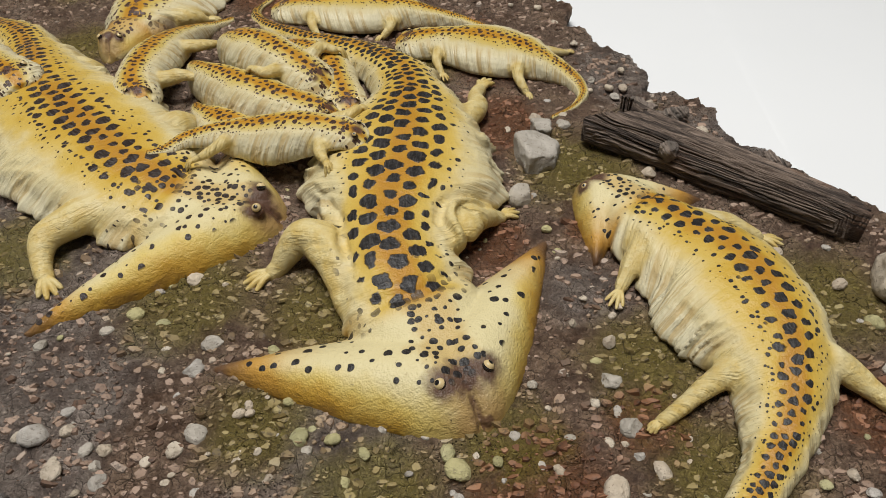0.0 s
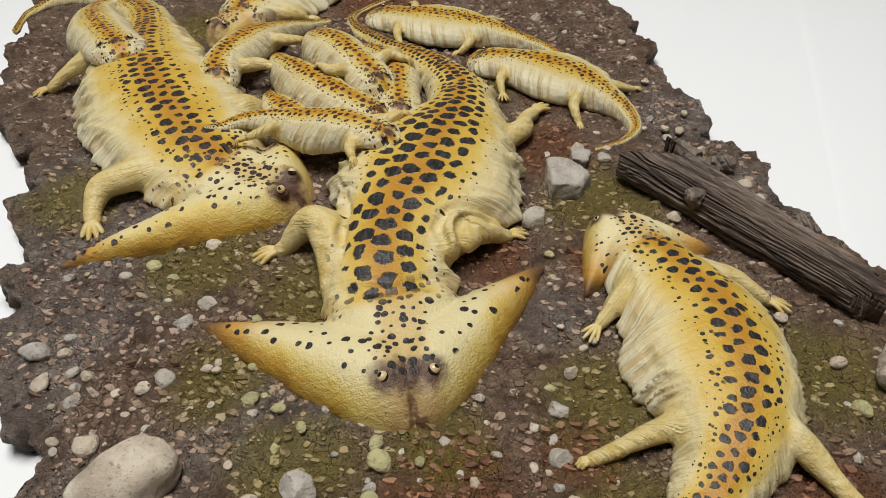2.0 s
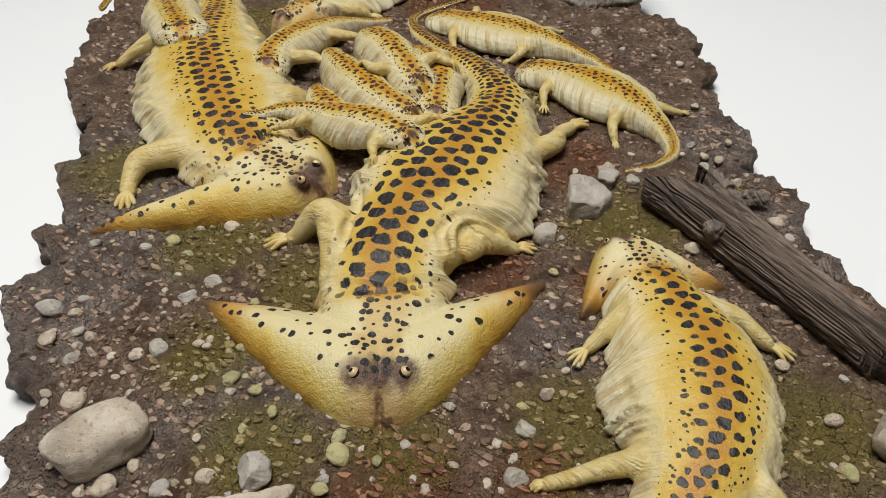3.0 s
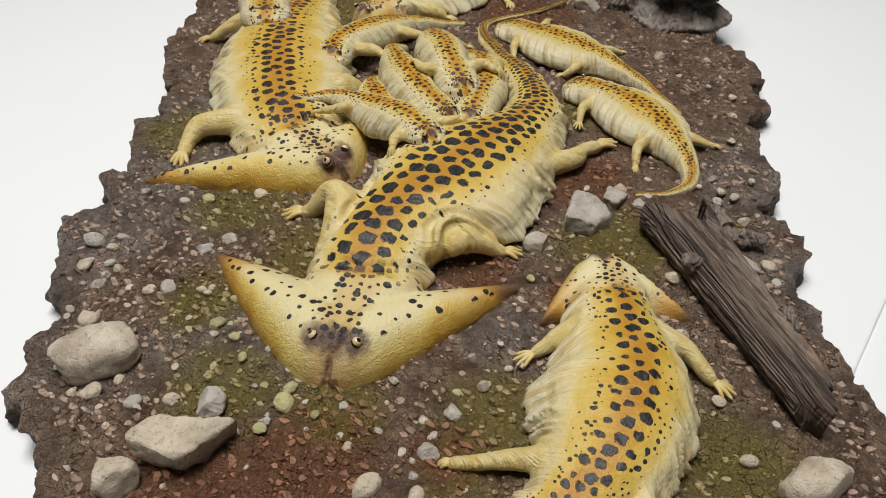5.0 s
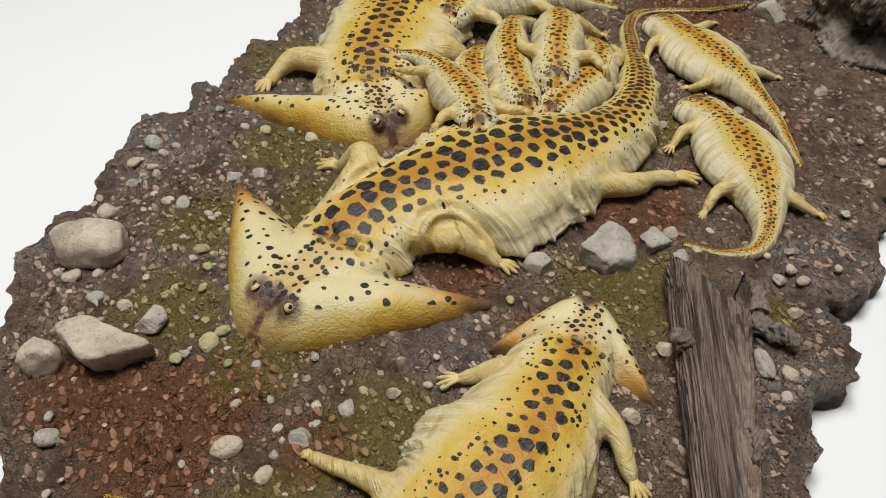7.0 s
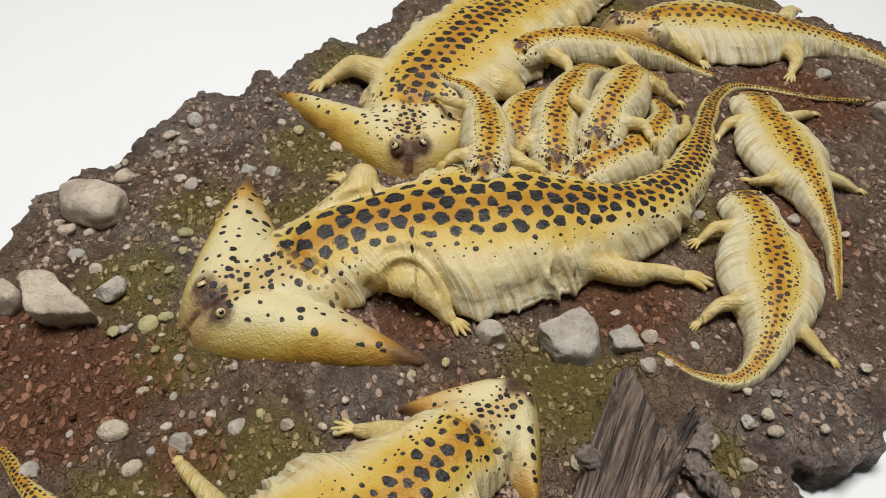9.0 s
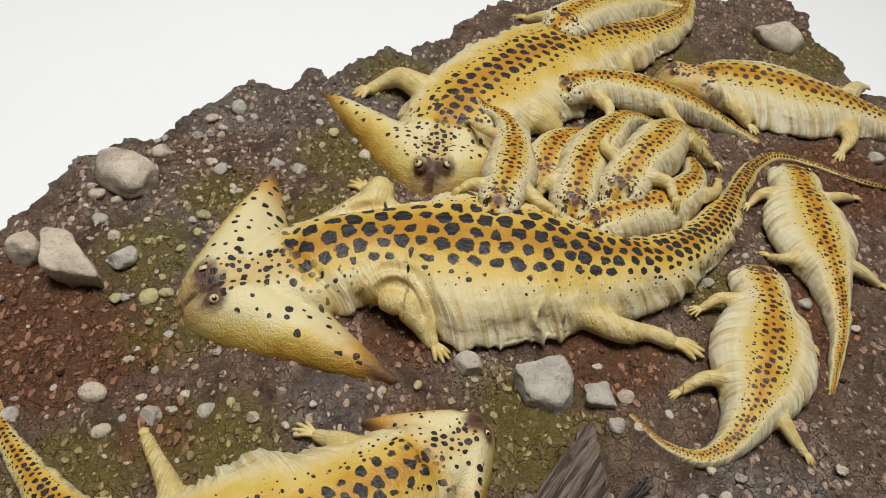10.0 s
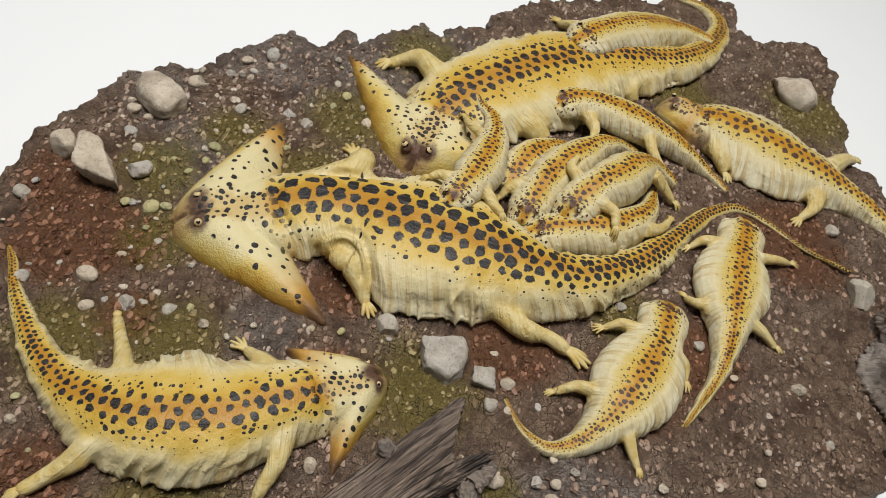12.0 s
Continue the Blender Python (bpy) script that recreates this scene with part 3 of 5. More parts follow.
def figure(name, spine, limbs, head, coat, voxel, eye, label, ball=0.0045, lean=0.0, creases=()):
    """spine: rows of x, y, top, half width, thickness, snout first; limbs: rows of x, y, z, radius, shoulder first, then the toes' spread and length;
    head: None, or snout, neck, left tip, right tip, height; eye: two places."""
    verts, faces = [], []
    body = spline(spine, 6)
    rings = []
    for k in range(len(body)):
        tan = body[min(k + 1, len(body) - 1), :2] - body[max(k - 1, 0), :2]
        tan /= np.linalg.norm(tan) + 1e-9
        rings.append(section(body[k, :2], (-tan[1], tan[0]), max(body[k, 3], 0.0012), body[k, 2], max(body[k, 4], 0.002), lean * min(1.0, body[k, 3] / 0.05), 1.15 if head else 0.95))
    loft(verts, faces, rings)
    lines, toes = [], []
    for pts, spread, length in limbs:
        if spread:
            x, y, z, r = pts[-1]
            go = np.array(pts[-1][:3]) - np.array(pts[-2][:3])
            go /= np.linalg.norm(go) + 1e-9
            tube(verts, faces, pts[:-1] + [(x, y, z, r * 0.92), (x + go[0] * r, y + go[1] * r, max(z + go[2] * r, r * 0.4), r * 0.5)], 12, 6)
        else:
            tube(verts, faces, pts, 12, 6)
        lines.append(spline(pts, 6))
        if spread:
            tip, before = np.array(pts[-1][:3]), np.array(pts[-2][:3])
            go = tip - before
            aim = math.atan2(go[1], go[0])
            r = pts[-1][3]
            for f in (-1.15, -0.35, 0.4, 1.1):
                a = aim + f * spread
                d = np.array([math.cos(a), math.sin(a), 0.0])
                reach = length * (1.0 if abs(f) < 1 else 0.8)
                toes.append([(*(tip - d * r * 0.5), r * 0.50), (*(tip + d * (r * 0.5 + reach * 0.35) + (0, 0, r * 0.18)), r * 0.36),
                             (*(tip + d * (r * 0.5 + reach * 0.75) - (0, 0, tip[2] * 0.15)), r * 0.31), (*(tip + d * (r * 0.5 + reach) - (0, 0, tip[2] * 0.45)), r * 0.17)])
    poly = None
    if head:
        snout, neck, left, right, high = [np.array(c, dtype=float) for c in head[:5]]
        hollow = head[5] if len(head) > 5 else 0.0
        back = 2 * neck[:2] - snout[:2]
        fwd = (snout - neck)[:2] / np.linalg.norm((snout - neck)[:2])
        lead, trail, skins = [], [], []
        for j in range(-22, 23):
            a = abs(j) / 22 * 0.95
            tip = left if j < 0 else right
            lat = tip[:2] - snout[:2] - fwd * ((tip[:2] - snout[:2]) @ fwd)
            ctrl = snout[:2] + lat * 0.22 + fwd * 0.011
            ctrl2 = snout[:2] * 0.28 + tip[:2] * 0.72 + lat * 0.07
            le = (1 - a) ** 3 * snout[:2] + 3 * a * (1 - a) ** 2 * ctrl + 3 * a * a * (1 - a) * ctrl2 + a ** 3 * tip[:2]
            rear = neck[:2] * (0.5 + hollow) + tip[:2] * (0.5 - hollow) + fwd * (0.05 * hollow - 0.004)
            tr = (1 - a) ** 2 * neck[:2] + 2 * a * (1 - a) * rear + a * a * tip[:2]
            h = (float(high) * (1 - a ** 1.6) + 0.006) * (1 - 0.12 * math.exp(-(a / 0.12) ** 2)) * math.sqrt(max(1 - a ** 8, 0.05))
            h *= 1 - 0.10 * math.exp(-(a / 0.045) ** 2)
            lead.append(le), trail.append(tr)
            ring = []
            for i in range(25):
                c = i / 24
                xy = le * (1 - c) + tr * c
                ring.append((xy[0], xy[1], -0.003 + (h + 0.003) * max(math.sin(math.pi * c ** 0.85), 0) ** 0.70))
            for i in range(1, 8):
                xy = tr * (1 - i / 8) + le * (i / 8)
                ring.append((xy[0], xy[1], -0.006))
            skins.append(ring)
        loft(verts, faces, skins)
        poly = np.array(lead + trail[::-1])
    sockets = []
    for e in eye:
        e = np.array(e, dtype=float)
        sockets.append(e)
        tube(verts, faces, [(*(e - (0, 0, ball * 1.5)), ball * 1.2), (*(e - (0, 0, ball * 0.5)), ball * 1.55), (*(e + (0, 0, ball * 0.35)), ball * 0.8)], 12, 4)
    me = skinned(verts, faces, voxel, 7 if head else 4)
    p, n = coords(me), normals(me)
    # nearest place on the spine
    q = spline(spine, 14)
    way = np.concatenate([[0], np.cumsum(np.linalg.norm(np.diff(q[:, :2], axis=0), axis=1))])
    tan = np.gradient(q[:, :2], axis=0)
    tan /= np.linalg.norm(tan, axis=1)[:, None] + 1e-9
    near = np.zeros(len(p), int)
    for a in range(0, len(p), 20000):
        b = p[a:a + 20000]
        near[a:a + 20000] = ((b[:, None, :2] - q[None, :, :2]) ** 2).sum(axis=2).argmin(axis=1)
    off = p[:, :2] - q[near, :2]
    along = way[near] + (off * tan[near]).sum(axis=1)
    across = off[:, 1] * tan[near, 0] - off[:, 0] * tan[near, 1]
    drop = np.clip(q[near, 2] - p[:, 2], 0, None)
    across_arc = np.sign(across) * (np.abs(across) * 0.8 + 0.75 * drop)
    taper = np.ones(len(q))
    widest = int(q[:, 3].argmax())
    taper[widest:] = np.clip((q[widest:, 3] / q[:, 3].max()) ** 0.5, 0.22, 1)
    own = np.concatenate([[0], np.cumsum(np.linalg.norm(np.diff(q[:, :2], axis=0), axis=1) / taper[1:])])
    flank = np.clip(0.55 * np.abs(across) / (q[near, 3] + 0.004) + 0.5 * drop / (q[near, 4] + 0.003), 0, 1.3)
    # limbs
    limb = np.zeros(len(p))
    for line in lines:
        d = np.full(len(p), 9.0)
        for row in line:
            d = np.minimum(d, np.linalg.norm(p - row[:3], axis=1) / (row[3] + 0.002))
        limb = np.maximum(limb, step(1.6, 1.05, d))
    start = np.abs(across) / (q[near, 3] + 1e-6)
    limb = limb * step(0.7, 1.0, start)
    # head
    inn, rim = np.zeros(len(p)), np.full(len(p), 0.5)
    tipd = np.full(len(p), 1.0)
    if poly is not None:
        a, d = inside(poly, p[:, :2])
        inn = np.where(a, 1.0, step(0.006, 0.0, d))
        behind = (p[:, :2] - neck[:2]) @ fwd
        inn = inn * np.maximum(step(-0.004, 0.012, behind), step(0.6, 1.1, start) * step(0.0, 0.02, np.abs(across)))
        leadp = np.array(lead)
        fill = lambda c: np.stack([np.interp(np.linspace(0, len(c) - 1, 400), np.arange(len(c)), c[:, i]) for i in (0, 1)], axis=1)
        leadp, trailp = fill(leadp), fill(np.array(trail))
        dl, dt = np.full(len(p), 9.0), np.full(len(p), 9.0)
        close = np.where(np.linalg.norm(p[:, :2] - neck[:2], axis=1) < 0.26)[0]
        for i in range(0, len(close), 8000):
            part = close[i:i + 8000]
            dl[part] = np.sqrt(((p[part, None, :2] - leadp[None]) ** 2).sum(axis=2)).min(axis=1)
            dt[part] = np.sqrt(((p[part, None, :2] - trailp[None]) ** 2).sum(axis=2)).min(axis=1)
        rim = dl / (dl + dt + 1e-4)
        tipd = np.minimum(np.linalg.norm(p[:, :2] - left[:2], axis=1), np.linalg.norm(p[:, :2] - right[:2], axis=1))
        limb = limb * (1 - inn)
    # skin folds across the flanks
    size = float(np.max(q[:, 3]))
    bend = fbm(np.stack([along * 2.0 / size, across_arc * 2.0 / size, 0 * along], axis=1), 2)
    def ridges(f, g, k):
        q3 = np.stack([(along - np.abs(across_arc) * 0.42) * f / size + bend * 1.3, across_arc * g / size, 0 * along + k], axis=1)
        return (1 - np.abs(vnoise(q3))) ** 3
    folds = 0.60 * ridges(3.4, 0.8, 0) + 0.44 * ridges(7.5, 1.1, 5) + 0.20 * ridges(14.0, 1.4, 9)
    amount = step(0.25, 0.75, flank) * (0.55 + 0.9 * step(-0.2, 0.5, bend)) * (1 - inn) * (1 - limb) * size * (0.12 if head else 0.07)
    amount = amount * (0.30 + 0.70 * step(0.002, 0.012, p[:, 2]))
    lumps = fbm(p / size * 2.2, 2) * size * 0.03 * (1 - inn * 0.6)
    lumps = lumps + fbm(p * (0.65 / (0.1 * size + 0.002)), 2) * (0.0006 + 0.008 * size) * (1 - inn * 0.5)
    cut = np.zeros(len(p))
    if poly is not None and sockets:
        tip0, mid0 = snout[:2], (sockets[0] + sockets[1])[:2] / 2
        u = np.clip(((p[:, :2] - tip0) @ (mid0 - tip0)) / ((mid0 - tip0) @ (mid0 - tip0)), -0.5, 1.6)
        off0 = np.linalg.norm(p[:, :2] - tip0 - u[:, None] * (mid0 - tip0), axis=1)
        cut = 0.0050 * np.exp(-(off0 / 0.0022) ** 2) * step(1.0, 0.3, u) * step(0.0, 0.006, p[:, 2])
        cut = np.maximum(cut, 0.0030 * np.exp(-((dt - 0.002) / 0.004) ** 2) * step(0.9, 0.5, start) * step(0.01, 0.02, p[:, 2]))
    for line in creases:
        for row in spline(line, 8):
            d = np.hypot(p[:, 0] - row[0], p[:, 1] - row[1])
            cut = np.maximum(cut, row[3] * np.exp(-(d / (0.75 * row[3])) ** 2))
    p = p + n * (amount * (folds - 0.6) + lumps - cut)[:, None]
    if head:
        # the skirt of loose skin spreads over the mud in scallops
        low = step(0.024, 0.003, p[:, 2]) * (1 - inn) * (1 - limb) * step(0.5, 0.9, start) * step(0.3, 0.8, q[near, 3] / size)
        wave = vnoise(np.stack([along * 75, 0 * along + np.sign(across), 0 * along], axis=1)) + 0.6 * vnoise(np.stack([along * 190, 0 * along + np.sign(across), 0 * along + 4], axis=1))
        outward = np.stack([-tan[near, 1], tan[near, 0]], axis=1) * np.sign(across)[:, None]
        p[:, :2] += outward * (low * size * (0.12 + 0.03 * wave))[:, None]
    put_coords(me, p)
    ed = np.full(len(p), 1.0)
    if sockets:
        ed = np.minimum(*[np.linalg.norm(p - e, axis=1) for e in sockets])
        mid, nose = (sockets[0] + sockets[1])[:2] / 2, np.array(spine[0][:2], dtype=float)
        gap = float(np.linalg.norm((sockets[0] - sockets[1])[:2]))
        ed = np.minimum(ed, np.linalg.norm(p[:, :2] - mid, axis=1) * 0.9)
        u = np.clip(((p[:, :2] - mid) @ (nose - mid)) / ((nose - mid) @ (nose - mid)), 0, 1)
        ed = np.minimum(ed, np.linalg.norm(p[:, :2] - mid - u[:, None] * (nose - mid), axis=1) * (7.0 + 9.0 * u) + 0.25 * gap * u)
    coat_rows = np.stack([own[near] + (along - way[near]) / taper[near], across_arc / taper[near], flank], axis=1)
    zone_rows = np.stack([inn, limb, rim], axis=1)
    face_rows = np.stack([ed, tipd, p[:, 2]], axis=1)
    # toes and eyes join the same mesh
    allv, allf = [tuple(c) for c in p], [tuple(f.vertices) for f in me.polygons]
    index = [0] * len(allf)
    bpy.data.meshes.remove(me)
    for t in toes:
        tube(allv, allf, t, 8, 4)
    index += [0] * (len(allf) - len(index))
    skin = len(allv)
    mid = sum(sockets) / len(sockets) if sockets else None
    for e in sockets:
        out = e - mid
        out = Vector((out[0], out[1], np.linalg.norm(out) * 1.4)).normalized()
        turn = out.to_track_quat("Z", "Y").to_matrix()
        centre, start = Vector(e) + out * ball * 0.72, len(allv)
        for i in range(15):
            a = math.pi * (i + 0.15) / 14.3
            for j in range(18):
                b = math.pi * j / 9
                allv.append(tuple(centre + turn @ Vector((math.sin(a) * math.cos(b), math.sin(a) * math.sin(b), math.cos(a))) * ball))
        for i in range(14):
            for j in range(18):
                k, l = start + i * 18 + j, start + i * 18 + (j + 1) % 18
                allf.append((k, k + 18, l + 18, l))
                index.append(2 if i < 2 or i >= 6 else 1)
        allf.append(tuple(start + j for j in range(18)))
        index.append(2)
    me = mesh_from(name, allv, allf)
    extra = len(allv) - len(p)
    give(me, "coat", np.vstack([coat_rows, np.tile((0.0, 0.5, 0.8), (extra, 1))]))
    give(me, "zone", np.vstack([zone_rows, np.tile((0.0, 1.0, 0.05), (extra, 1))]))
    give(me, "face", np.vstack([face_rows, np.tile((1.0, 1.0, 0.0), (extra, 1))]))
    me.polygons.foreach_set("material_index", np.array(index, dtype=np.int32))
    smooth_shade(me)
    me.name = name
    for m in (coat, EYE_RING, EYE_DARK):
        me.materials.append(m)
    return tagged(new(name, me), label, "figure", "model amphibians")


def grown(label, spine, limbs, head, eye, ball=0.005, voxel=0.0023, coat=COAT_ADULT, lean=0.0, creases=()):
    return figure("amphibian_figure", spine, limbs, head, coat, voxel, eye, label, ball, lean, creases)


def young(label, spine, limbs, eye=(), ball=0.0022, coat=COAT_YOUNG, voxel=0.0016):
    limbs = [([(x, y, z, r * 0.86) for x, y, z, r in pts], spread, length * 1.1) for pts, spread, length in limbs]
    spine = [(x, y, z, w * (1.30, 1.34, 1.26, 1.06)[k] if k < 4 else w * 1.1, h) for k, (x, y, z, w, h) in enumerate(spine)]
    return figure("young_amphibian_figure", spine, limbs, None, coat, voxel, eye, label, ball)


# the adult in the middle
grown("large ochre model amphibian with black-blotched back and boomerang head",
      [(0.046, 0.287, 0.010, 0.012, 0.012), (0.030, 0.313, 0.026, 0.030, 0.028), (0.012, 0.348, 0.034, 0.045, 0.036), (-0.004, 0.382, 0.040, 0.055, 0.044),
       (-0.028, 0.430, 0.049, 0.057, 0.053), (-0.036, 0.485, 0.056, 0.064, 0.060), (-0.034, 0.512, 0.058, 0.080, 0.062), (-0.032, 0.544, 0.060, 0.094, 0.064), (-0.030, 0.598, 0.060, 0.092, 0.064),
       (-0.028, 0.653, 0.056, 0.072, 0.060), (-0.030, 0.700, 0.050, 0.052, 0.054), (-0.044, 0.748, 0.043, 0.040, 0.047), (-0.076, 0.795, 0.035, 0.032, 0.039),
       (-0.124, 0.838, 0.027, 0.024, 0.031), (-0.190, 0.882, 0.018, 0.015, 0.022), (-0.238, 0.917, 0.013, 0.010, 0.016), (-0.266, 0.959, 0.010, 0.0065, 0.012),
       (-0.256, 1.004, 0.009, 0.005, 0.009), (-0.230, 1.050, 0.009, 0.004, 0.008), (-0.212, 1.120, 0.008, 0.002, 0.006)],
      [([(0.008, 0.462, 0.026, 0.019), (0.029, 0.474, 0.028, 0.0145), (0.040, 0.491, 0.026, 0.0125), (0.050, 0.506, 0.016, 0.0092), (0.059, 0.514, 0.008, 0.0072), (0.064, 0.518, 0.005, 0.0072)], 0.42, 0.018),
       ([(0.014, 0.648, 0.020, 0.018), (0.034, 0.674, 0.018, 0.0140), (0.044, 0.700, 0.015, 0.0122), (0.041, 0.720, 0.011, 0.0088), (0.043, 0.735, 0.009, 0.0090), (0.046, 0.744, 0.007, 0.0100)], 0.30, 0.030),
       ([(-0.080, 0.450, 0.028, 0.021), (-0.108, 0.460, 0.036, 0.0160), (-0.123, 0.454, 0.022, 0.0120), (-0.132, 0.447, 0.010, 0.0085), (-0.138, 0.443, 0.006, 0.0085)], 0.42, 0.024),
       ([(0.020, 0.452, 0.020, 0.006), (0.024, 0.460, 0.036, 0.008), (0.019, 0.474, 0.042, 0.009), (0.022, 0.490, 0.042, 0.009), (0.036, 0.503, 0.034, 0.008), (0.050, 0.511, 0.018, 0.006)], 0, 0),
       ([(-0.062, 0.396, 0.014, 0.013), (-0.080, 0.430, 0.026, 0.015), (-0.104, 0.460, 0.034, 0.014)], 0, 0),
       ([(-0.074, 0.420, 0.034, 0.006), (-0.084, 0.445, 0.042, 0.007), (-0.088, 0.470, 0.036, 0.007), (-0.096, 0.490, 0.018, 0.005)], 0, 0)],
      ((0.046, 0.284), (-0.004, 0.386), (-0.174, 0.340), (0.108, 0.494), 0.034), [(0.016, 0.306, 0.029), (0.047, 0.321, 0.029)], 0.0046,
      creases=[[(0.036, 0.444, 0.03, 0.004), (0.023, 0.452, 0.042, 0.005), (0.009, 0.470, 0.046, 0.005), (0.013, 0.493, 0.046, 0.005), (0.032, 0.508, 0.042, 0.005), (0.050, 0.518, 0.030, 0.004)],
               [(0.044, 0.458, 0.03, 0.004), (0.035, 0.464, 0.036, 0.005), (0.028, 0.480, 0.038, 0.005), (0.036, 0.497, 0.036, 0.005), (0.050, 0.507, 0.026, 0.004)],
               [(0.036, 0.488, 0.036, 0.003), (0.044, 0.484, 0.03, 0.003), (0.052, 0.484, 0.03, 0.003)],
               [(-0.062, 0.415, 0.046, 0.004), (-0.072, 0.445, 0.050, 0.005), (-0.080, 0.475, 0.046, 0.005), (-0.094, 0.500, 0.030, 0.004)]])

# the adult under the pile
grown("large ochre model amphibian with wide cream head, lying under young ones",
      [(-0.148, 0.513, 0.010, 0.012, 0.012), (-0.170, 0.516, 0.028, 0.028, 0.030), (-0.205, 0.520, 0.034, 0.045, 0.036), (-0.236, 0.527, 0.038, 0.055, 0.042),
       (-0.265, 0.540, 0.044, 0.066, 0.048), (-0.308, 0.568, 0.051, 0.080, 0.055), (-0.362, 0.616, 0.056, 0.092, 0.060), (-0.418, 0.671, 0.055, 0.090, 0.059),
       (-0.465, 0.727, 0.050, 0.075, 0.054), (-0.506, 0.800, 0.041, 0.050, 0.045), (-0.556, 0.866, 0.033, 0.036, 0.037), (-0.625, 0.915, 0.024, 0.026, 0.028),
       (-0.700, 0.935, 0.018, 0.018, 0.022), (-0.750, 0.915, 0.014, 0.012, 0.017), (-0.765, 0.86, 0.010, 0.007, 0.012), (-0.74, 0.80, 0.008, 0.003, 0.008)],
      [([(-0.310, 0.515, 0.022, 0.020), (-0.336, 0.490, 0.023, 0.0150), (-0.351, 0.472, 0.021, 0.0135), (-0.350, 0.455, 0.014, 0.0100), (-0.345, 0.442, 0.008, 0.0085), (-0.341, 0.436, 0.006, 0.0095)], 0.42, 0.022),
       ([(-0.320, 0.620, 0.020, 0.026), (-0.285, 0.650, 0.020, 0.020), (-0.275, 0.675, 0.010, 0.012)], 0, 0),
       ([(-0.470, 0.790, 0.020, 0.020), (-0.435, 0.785, 0.018, 0.014), (-0.425, 0.795, 0.006, 0.010)], 0, 0)],
      ((-0.140, 0.512), (-0.242, 0.528), (-0.340, 0.366), (-0.225, 0.640), 0.033), [(-0.160, 0.501, 0.031), (-0.162, 0.528, 0.031)], 0.0044, coat=COAT_PILE)

# the adult beside the log
grown("ochre model amphibian with swollen cream flanks beside the log",
      [(0.148, 0.562, 0.012, 0.012, 0.014), (0.168, 0.548, 0.028, 0.026, 0.030), (0.186, 0.528, 0.034, 0.034, 0.036), (0.202, 0.500, 0.042, 0.040, 0.046),
       (0.226, 0.468, 0.047, 0.048, 0.051), (0.250, 0.434, 0.050, 0.060, 0.054), (0.264, 0.394, 0.050, 0.064, 0.054), (0.270, 0.352, 0.046, 0.054, 0.050),
       (0.266, 0.316, 0.038, 0.038, 0.042), (0.254, 0.283, 0.029, 0.026, 0.033), (0.233, 0.247, 0.020, 0.018, 0.024), (0.204, 0.214, 0.014, 0.012, 0.018),
       (0.170, 0.182, 0.009, 0.007, 0.012), (0.144, 0.164, 0.007, 0.0045, 0.009), (0.124, 0.146, 0.006, 0.002, 0.007)],
      [([(0.200, 0.470, 0.024, 0.017), (0.178, 0.450, 0.018, 0.0105), (0.167, 0.432, 0.008, 0.0066), (0.163, 0.424, 0.005, 0.0056)], 0.42, 0.018),
       ([(0.226, 0.490, 0.022, 0.017), (0.268, 0.495, 0.018, 0.0100), (0.292, 0.490, 0.008, 0.007), (0.298, 0.489, 0.005, 0.006)], 0.42, 0.018),
       ([(0.246, 0.336, 0.020, 0.016), (0.224, 0.327, 0.016, 0.0110), (0.208, 0.318, 0.013, 0.0092), (0.194, 0.307, 0.009, 0.0068), (0.182, 0.299, 0.006, 0.0060), (0.173, 0.293, 0.005, 0.0064)], 0.28, 0.009),
       ([(0.284, 0.346, 0.022, 0.017), (0.308, 0.336, 0.018, 0.0130), (0.322, 0.326, 0.013, 0.0098), (0.336, 0.312, 0.008, 0.0070), (0.348, 0.302, 0.005, 0.0072)], 0.28, 0.014)],
      ((0.143, 0.566), (0.196, 0.512), (0.146, 0.453), (0.266, 0.545), 0.028, 0.32), [(0.146, 0.545, 0.020), (0.163, 0.560, 0.020)], 0.0034, 0.0021, COAT_LOG, 0.22)

# half-grown one behind
figure("amphibian_figure",
       [(-0.430, 0.835, 0.014, 0.012, 0.016), (-0.422, 0.862, 0.028, 0.026, 0.030), (-0.416, 0.890, 0.036, 0.038, 0.038), (-0.410, 0.925, 0.042, 0.056, 0.045),
        (-0.398, 0.970, 0.046, 0.070, 0.049), (-0.382, 1.020, 0.045, 0.068, 0.048), (-0.370, 1.070, 0.040, 0.050, 0.043), (-0.355, 1.120, 0.031, 0.032, 0.034),
        (-0.335, 1.165, 0.022, 0.020, 0.025), (-0.300, 1.200, 0.014, 0.012, 0.016), (-0.25, 1.215, 0.008, 0.005, 0.010)],
       [([(-0.375, 0.918, 0.018, 0.016), (-0.350, 0.925, 0.018, 0.012), (-0.330, 0.938, 0.006, 0.007)], 0.4, 0.016),
        ([(-0.350, 1.075, 0.018, 0.016), (-0.310, 1.070, 0.014, 0.011), (-0.285, 1.052, 0.006, 0.007)], 0.4, 0.016),
        ([(-0.400, 1.100, 0.018, 0.015), (-0.435, 1.130, 0.014, 0.010), (-0.450, 1.150, 0.006, 0.007)], 0.4, 0.016)],
       ((-0.432, 0.832), (-0.418, 0.893), (-0.470, 0.895), (-0.362, 0.905), 0.028, 0.1), COAT_HALF, 0.0022,
       [(-0.440, 0.850, 0.026), (-0.418, 0.852, 0.026)], "half-grown ochre model amphibian with rounded body near the slab's rim", 0.0034)

